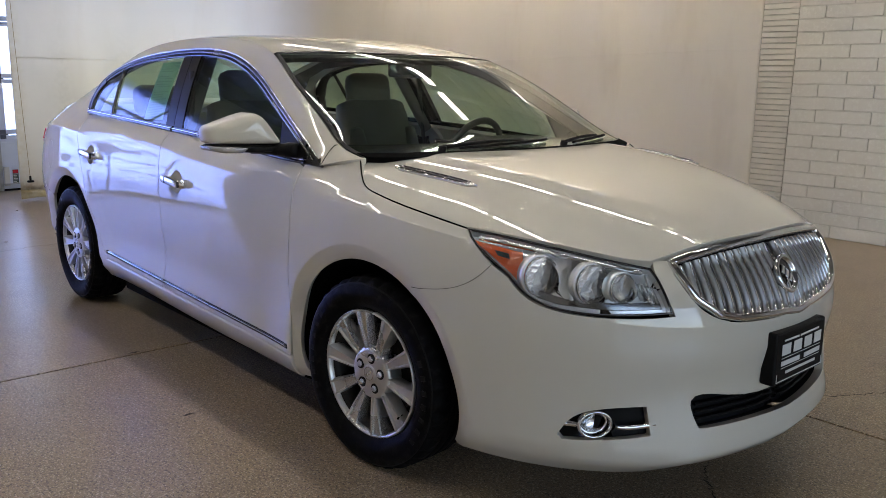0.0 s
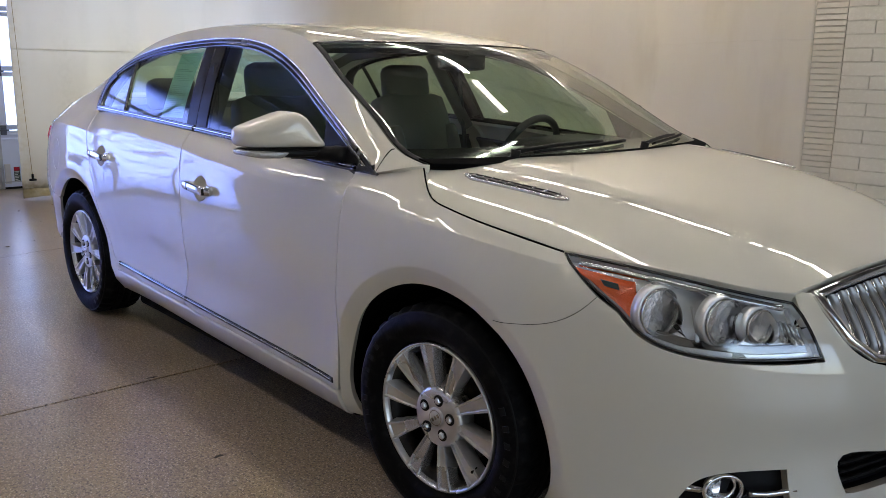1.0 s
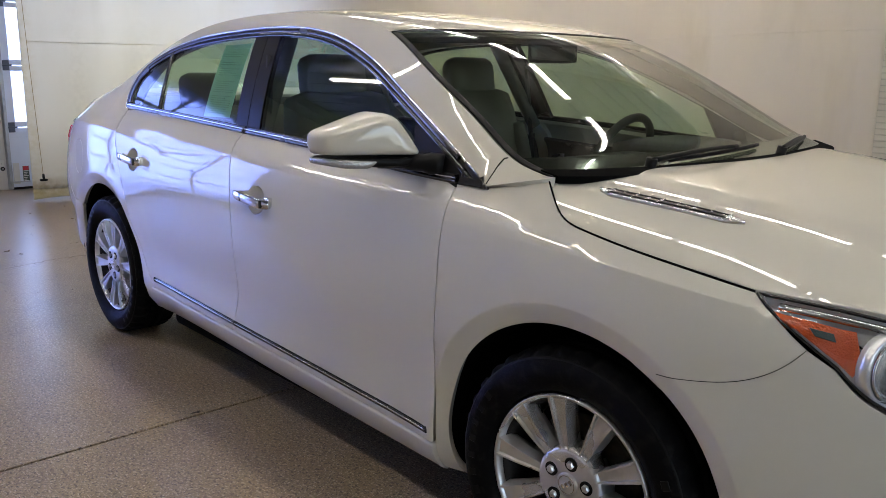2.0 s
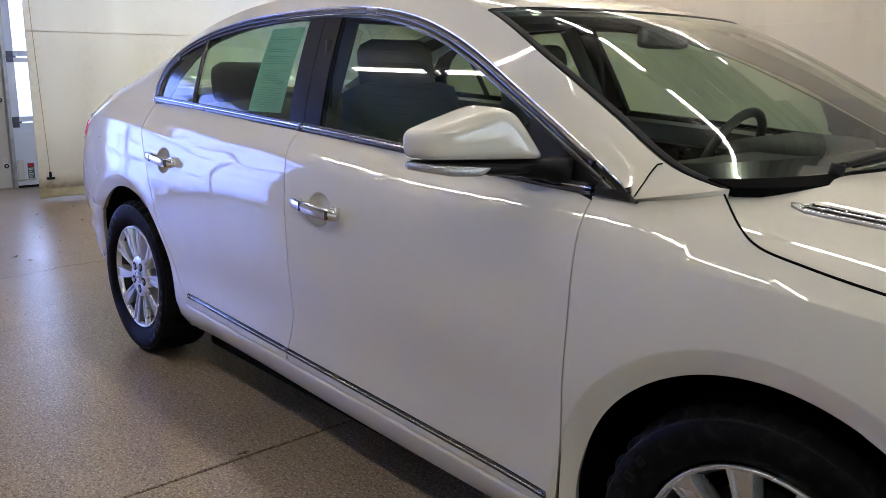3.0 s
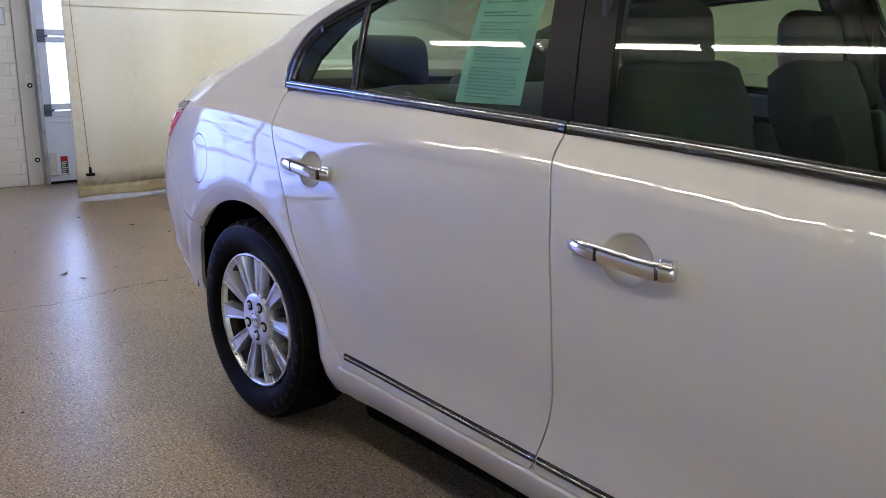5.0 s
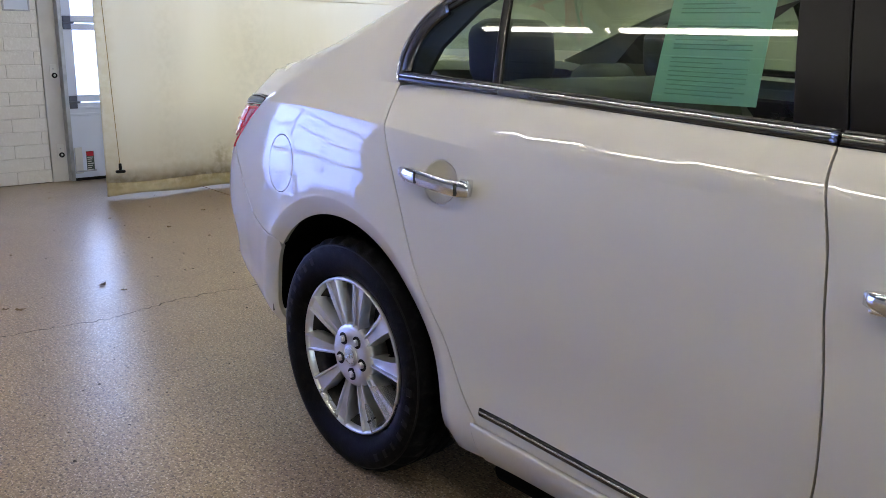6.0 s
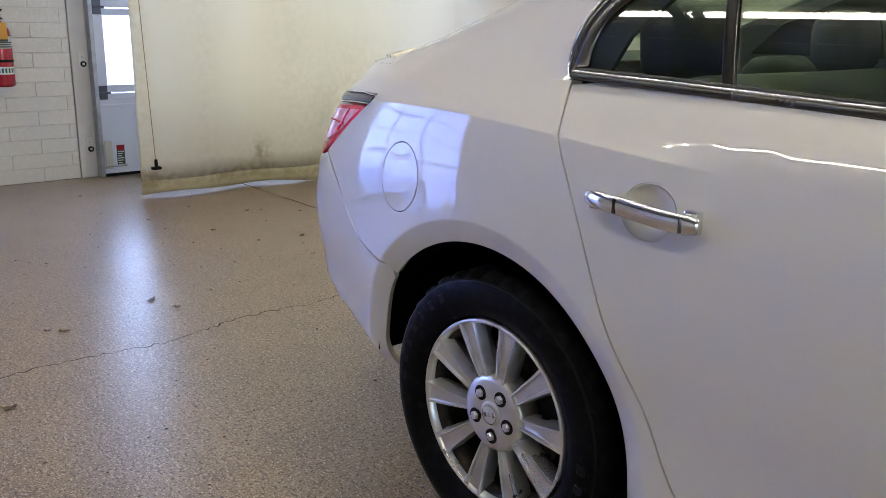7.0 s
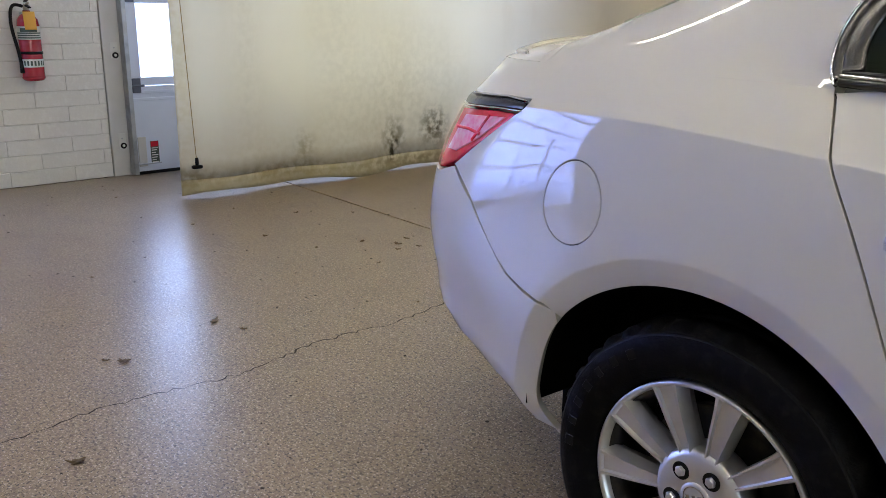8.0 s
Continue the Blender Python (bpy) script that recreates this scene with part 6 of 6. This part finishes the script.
form = panel("window_form", paper_surface, chain([(-.555, 1.07), (-.345, 1.074), (-.385, 1.345), (-.590, 1.338)]), SIDES[False]["rear_door"], PAPER, "pale green printed form taped inside the window", gap=0, edge_r=.0003, depth=.0008, step=.04)
rng = random.Random(3)
for k in range(30):
    z = 1.312 - k * .0078
    if k in (3, 4, 7, 12, 13, 20):
        continue
    lean = -.15 * (z - 1.07)
    a, b = -.54 + lean + .012, -.36 + lean - .010 - rng.choice((0, 0, .02, .05))
    if k == 0:
        a, b = -.49 + lean, -.41 + lean
    band("print_line", paper_surface, [(a, z), (b, z)], form, PALE_INK, width=.0018 if k not in (5, 6) else .0032, height=.0006, lift=.001, step=.1, round_=False)


# ---- the body's final proportions ----
def settle(p):
    """Leans the nose back a little towards the flanks and lifts the upper body."""
    a = np.sqrt(p[:, 1] ** 2 + .12 ** 2)
    return np.stack([1.0025 * p[:, 0] - .0512 * a - .0126 * p[:, 2] + .0475, p[:, 1] * .998, 1.036 * p[:, 2] - .0125], 1)


settled = set()
for ob in car.children_recursive:
    up, skip = ob, False
    while up is not None:
        skip |= up.name.startswith("wheel") and not up.name.startswith("wheel_arch")
        up = up.parent
    if skip or ob.type != "MESH" or ob.data.name in settled:
        continue
    settled.add(ob.data.name)
    off = np.array(ob.parent.location) if ob.parent is not None and ob.parent.type == "EMPTY" else np.zeros(3)
    co = np.empty(len(ob.data.vertices) * 3)
    ob.data.vertices.foreach_get("co", co)
    co = settle(co.reshape(-1, 3) + off) - off
    ob.data.vertices.foreach_set("co", co.ravel())
    ob.data.update()


# ---- small things of the room ----
# photo-eye sensors on the jamb
def sensor(z):
    s = thing("door_sensor", "small grey photo-eye with a black lens on a bracket", "sensor", group="door sensors")
    part("bracket", box(WEST + .015, WEST + .020, -.070, -.020, z - .02, z + .085, .001), FIXTURE, s)
    part("eye", lathe([(.020, 0), (.021, .010), (.015, .013), (.011, .009), (.001, .009)], "x", 20, (WEST + .020, -.04, z)), BLACK, s, smooth=True)
    part("eye_lens", lathe([(.010, .008), (.009, .012), (.001, .013)], "x", 16, (WEST + .020, -.04, z)), FIXTURE, s, smooth=True)
    part("screw", lathe([(.006, 0), (.006, .003), (.001, .004)], "x", 8, (WEST + .020, -.045, z + .05)), GALV, s)


sensor(.835)
sensor(.215)

# warning label and lock plate on the overhead door
label = thing("warning_label", "small red, black and white warning label on the door", "label")
part("sheet", box(WEST + .0605, WEST + .0615, .135, .195, .075, .235), INK, label)
part("header", box(WEST + .0616, WEST + .0620, .138, .192, .195, .232), RED_PAINT, label)
for k, z in enumerate((.185, .170, .152, .135, .118, .100, .085)):
    part("print_line", box(WEST + .0616, WEST + .0620, .142, .188 - .008 * (k % 3), z - .003, z + .003), WHITE_INK, label)
plate_lock = thing("bracket_plate", "white steel corner bracket at the foot of the door", "bracket")
part("plate", box(WEST + .0605, WEST + .068, .045, .105, .06, .27, .004), JAMB, plate_lock)
part("roller_rod", tube([(WEST + .08, .02, .08), (WEST + .08, .20, .08)], .006), GALV, plate_lock)

# pull cord with a weight on the curtain's edge
cord = thing("hanging_cord", "thin brown cord with a dark weight hanging by the curtain", "cord")
part("string", tube(curve([(-5.64, -.01, 3.38), (-5.62, .01, 2.0), (-5.60, .03, 1.1), (-5.57, .05, .26)], 8), .0025, 6), CORD, cord)
part("weight", join(lathe([(.010, .05), (.012, .02), (.010, .0)], "z", 12, (-5.565, .05, .215)), soft_box((.035, .065, .022), (-5.565, .05, .207), .008)), BLACK, cord, smooth=True)

# fire extinguisher on the wall
ext = thing("fire_extinguisher", "red fire extinguisher with a black hose, hung on the brick wall", "fire extinguisher", at=pose(WEST + .085, -.588, .695))
part("cylinder", lathe([(.001, .0), (.055, .0), (.064, .008), (.066, .03), (.066, .34), (.060, .375), (.042, .402), (.022, .412), (.022, .43), (.001, .43)], "z", 36), RED_PAINT, ext, smooth=True)
part("base_ring", lathe([(.0665, .012), (.068, .014), (.068, .022), (.0665, .024)], "z", 36, closed=True), RED_PAINT, ext, smooth=True)


def wrap(z0, z1, a0, a1, r, mat, name, label=""):
    bm = bmesh.new()
    rows = [[bm.verts.new((r * math.cos(a), r * math.sin(a), z)) for a in np.radians(np.linspace(a0, a1, 20))] for z in (z0, z1)]
    for i in range(19):
        bm.faces.new((rows[0][i], rows[0][i + 1], rows[1][i + 1], rows[1][i]))
    return part(name, bm, mat, ext, label, smooth=True)


wrap(.085, .135, -110, 80, .0668, WHITE_INK, "label_band")
for k in range(9):
    wrap(.095, .125, -95 + k * 18, -95 + k * 18 + 10, .0672, INK, "print_bar")
wrap(.255, .335, -110, 80, .0668, JAMB, "label_sheet")
for k in range(3):
    wrap(.262 + k * .014, .270 + k * .014, -90, 60 - 12 * (k % 2), .0672, INK, "print_bar")
wrap(.30, .325, -60, 30, .0672, INK, "print_bar")
part("tag", moved(box(-.002, .002, -.035, .035, -.06, .05, .002), pose(.070, -.005, .375, 0, -8, 0)), YELLOW_TAG, ext, "orange inspection tag")
part("valve", join(lathe([(.018, .425), (.018, .455), (.012, .47), (.001, .47)], "z", 16), tube([(-.01, 0, .46), (.05, 0, .475)], .008)), BRASS, ext, smooth=True)
part("lever", join(moved(box(-.01, .095, -.010, .010, -.004, .004, .002), pose(.0, 0, .485, 0, -14, 0)), moved(box(-.01, .085, -.010, .010, -.004, .004, .002), pose(.0, 0, .462, 0, 10, 0))), BLACK, ext)
part("hose", tube(curve([(0, -.02, .455), (.01, -.075, .46), (.02, -.10, .40), (.02, -.095, .28), (.02, -.078, .18), (.02, -.070, .10)], 8), .010, 10), BLACK, ext, smooth=True)
part("nozzle", tube([(.02, -.070, .12), (.02, -.068, .05)], [.011, .015], 12), BLACK, ext, smooth=True)
part("hose_clip", lathe([(.067, .165), (.0695, .167), (.0695, .180), (.067, .182)], "z", 36, closed=True), BLACK, ext)
part("wall_hook", box(-.085, -.06, -.02, .02, .36, .42, .003), GALV, ext)

# framed switch plate on the wall
sw = thing("switch_plate", "white switch plate with a dark frame on the brick wall", "switch plate")
part("back", box(WEST, WEST + .015, -.36, -.17, 1.31, 1.455, .004), WHITE_METAL, sw)
part("rim", join(box(WEST + .0155, WEST + .022, -.36, -.17, 1.31, 1.322, .002), box(WEST + .0155, WEST + .022, -.36, -.17, 1.443, 1.455, .002), box(WEST + .0155, WEST + .022, -.36, -.348, 1.3225, 1.4425, .002), box(WEST + .0155, WEST + .022, -.182, -.17, 1.3225, 1.4425, .002)), GALV, sw)

# hairline cracks in the floor
def crack(points, seed, name="floor_crack", wide=.0034, label="thin wandering crack in the concrete floor"):
    rng = random.Random(seed)
    p = curve(points, 14)
    p = p + np.array([(rng.uniform(-.012, .012), rng.uniform(-.006, .006)) for _ in p])
    t = np.gradient(p, axis=0)
    t /= np.linalg.norm(t, axis=1)[:, None]
    o = np.stack([-t[:, 1], t[:, 0]], 1)
    w = np.array([wide * rng.uniform(.3, 1.2) for _ in p])
    v = [(*(a + b * c), .0008) for a, b, c in zip(p, o, w)] + [(*(a - b * c), .0008) for a, b, c in zip(p, o, w)]
    n = len(p)
    ob = mesh_object(name, v, [(i, i + 1, n + i + 1, n + i) for i in range(n - 1)], CRACK, smooth=False)
    return tagged(ob, label, "floor crack", kind="structure")


crack([(-3.1, -2.6), (-3.086, -1.69), (-3.12, -1.3), (-3.084, -.945), (-3.15, -.6), (-3.136, -.286), (-3.2, .1), (-3.15, .74)], 4)
crack([(2.19, .03), (2.25, -.07), (2.33, -.15), (2.38, -.24)], 6)
crack([(2.1, .93), (2.22, 1.1), (2.33, 1.3), (2.4, 1.8)], 5)

crack([(WEST + .007, -1.75), (WEST + .009, -1.2), (WEST + .006, -.7), (WEST + .010, -.4), (WEST + .007, -.13)], 9, wide=.008, label="dark dirty joint where the brick wall meets the floor")


def smudge(x, y, seed, size=.05):
    """A dark oily spot on the concrete."""
    rng = random.Random(seed)
    n = 22
    a = np.linspace(0, 2 * math.pi, n, endpoint=False)
    r = [size * rng.uniform(.35, 1.0) for _ in a]
    v = [(x + k * math.cos(b) * .55, y + k * math.sin(b) * 1.5, .0006) for b, k in zip(a, r)]
    ob = mesh_object("floor_stain", v, [tuple(range(n))], GROUT, smooth=False)
    tagged(ob, "dark oily stain on the concrete floor", "floor stain", kind="structure")


smudge(-.245, -1.03, 2, .02)
smudge(.62, -1.16, 3, .022)

# dry leaves and crumbs on the floor
def leaf(x, y, seed, size):
    rng = random.Random(seed)
    out = []
    n = 18
    for i in range(n):
        a = 2 * math.pi * i / n
        r = size * (.45 + .55 * abs(math.sin(2.5 * a)) * rng.uniform(.6, 1.0))
        out.append((r * math.cos(a), r * math.sin(a) * .6, .002 + .006 * rng.random() + .25 * (r * math.cos(a)) ** 2 / size))
    v = out + [(0, 0, .004)] + [(a, b, c - .0012) for a, b, c in out] + [(0, 0, .0028)]
    f = [(i, (i + 1) % n, n) for i in range(n)] + [(n + 1 + (i + 1) % n, n + 1 + i, 2 * n + 1) for i in range(n)] + [(i, n + 1 + i, n + 1 + (i + 1) % n, (i + 1) % n) for i in range(n)]
    ob = mesh_object("dry_leaf", v, f, LEAF, smooth=False)
    ob.matrix_basis = pose(x, y, 0, 0, 0, rng.uniform(0, 360))
    tagged(ob, "small crumpled brown leaf on the floor", "leaf", "leaves on the floor")
    ob["group"] = "leaves on the floor"


LEAVES = [(-3.575, -.81, .032), (-2.85, -1.56, .03), (-3.43, -.76, .018), (-3.42, -1.22, .028), (-3.46, -1.27, .018), (-4.55, -.05, .02), (-4.15, .30, .022), (-4.0, .42, .03), (-3.92, .36, .02), (-3.9, .48, .018), (-4.05, .52, .022), (-4.2, .05, .014), (-3.8, .15, .014), (-5.0, -.25, .012), (-4.9, .35, .02), (-5.2, .1, .012), (-3.3, .35, .02), (-4.7, .62, .012), (-3.25, -.05, .012), (-5.9, -.35, .015), (-4.4, -1.0, .013), (-2.6, -1.9, .012)]
for k, (x, y, s) in enumerate(LEAVES):
    leaf(x, y, 20 + k, s)


# grit scattered over the floor
def grit():
    rng = random.Random(11)
    v, f = [], []
    for _ in range(420):
        x, y, q, a = rng.uniform(-6.3, -1.9), rng.uniform(-2.6, 1.6), rng.choice((.002, .003, .003, .004, .006)), rng.uniform(0, 6.28)
        k = len(v)
        c, d = math.cos(a) * q, math.sin(a) * q
        v += [(x + c * 1.6, y + d * 1.6, .0005), (x - d, y + c, .0005), (x - c * 1.3, y - d * 1.3, .0005), (x + d, y - c, .0005), (x, y, .0005 + q * .6)]
        f += [(k, k + 1, k + 4), (k + 1, k + 2, k + 4), (k + 2, k + 3, k + 4), (k + 3, k, k + 4)]
    tagged(mesh_object("floor_grit", v, f, GRIT, smooth=False), "dark crumbs of grit scattered on the floor", "grit", kind="stuff")


grit()
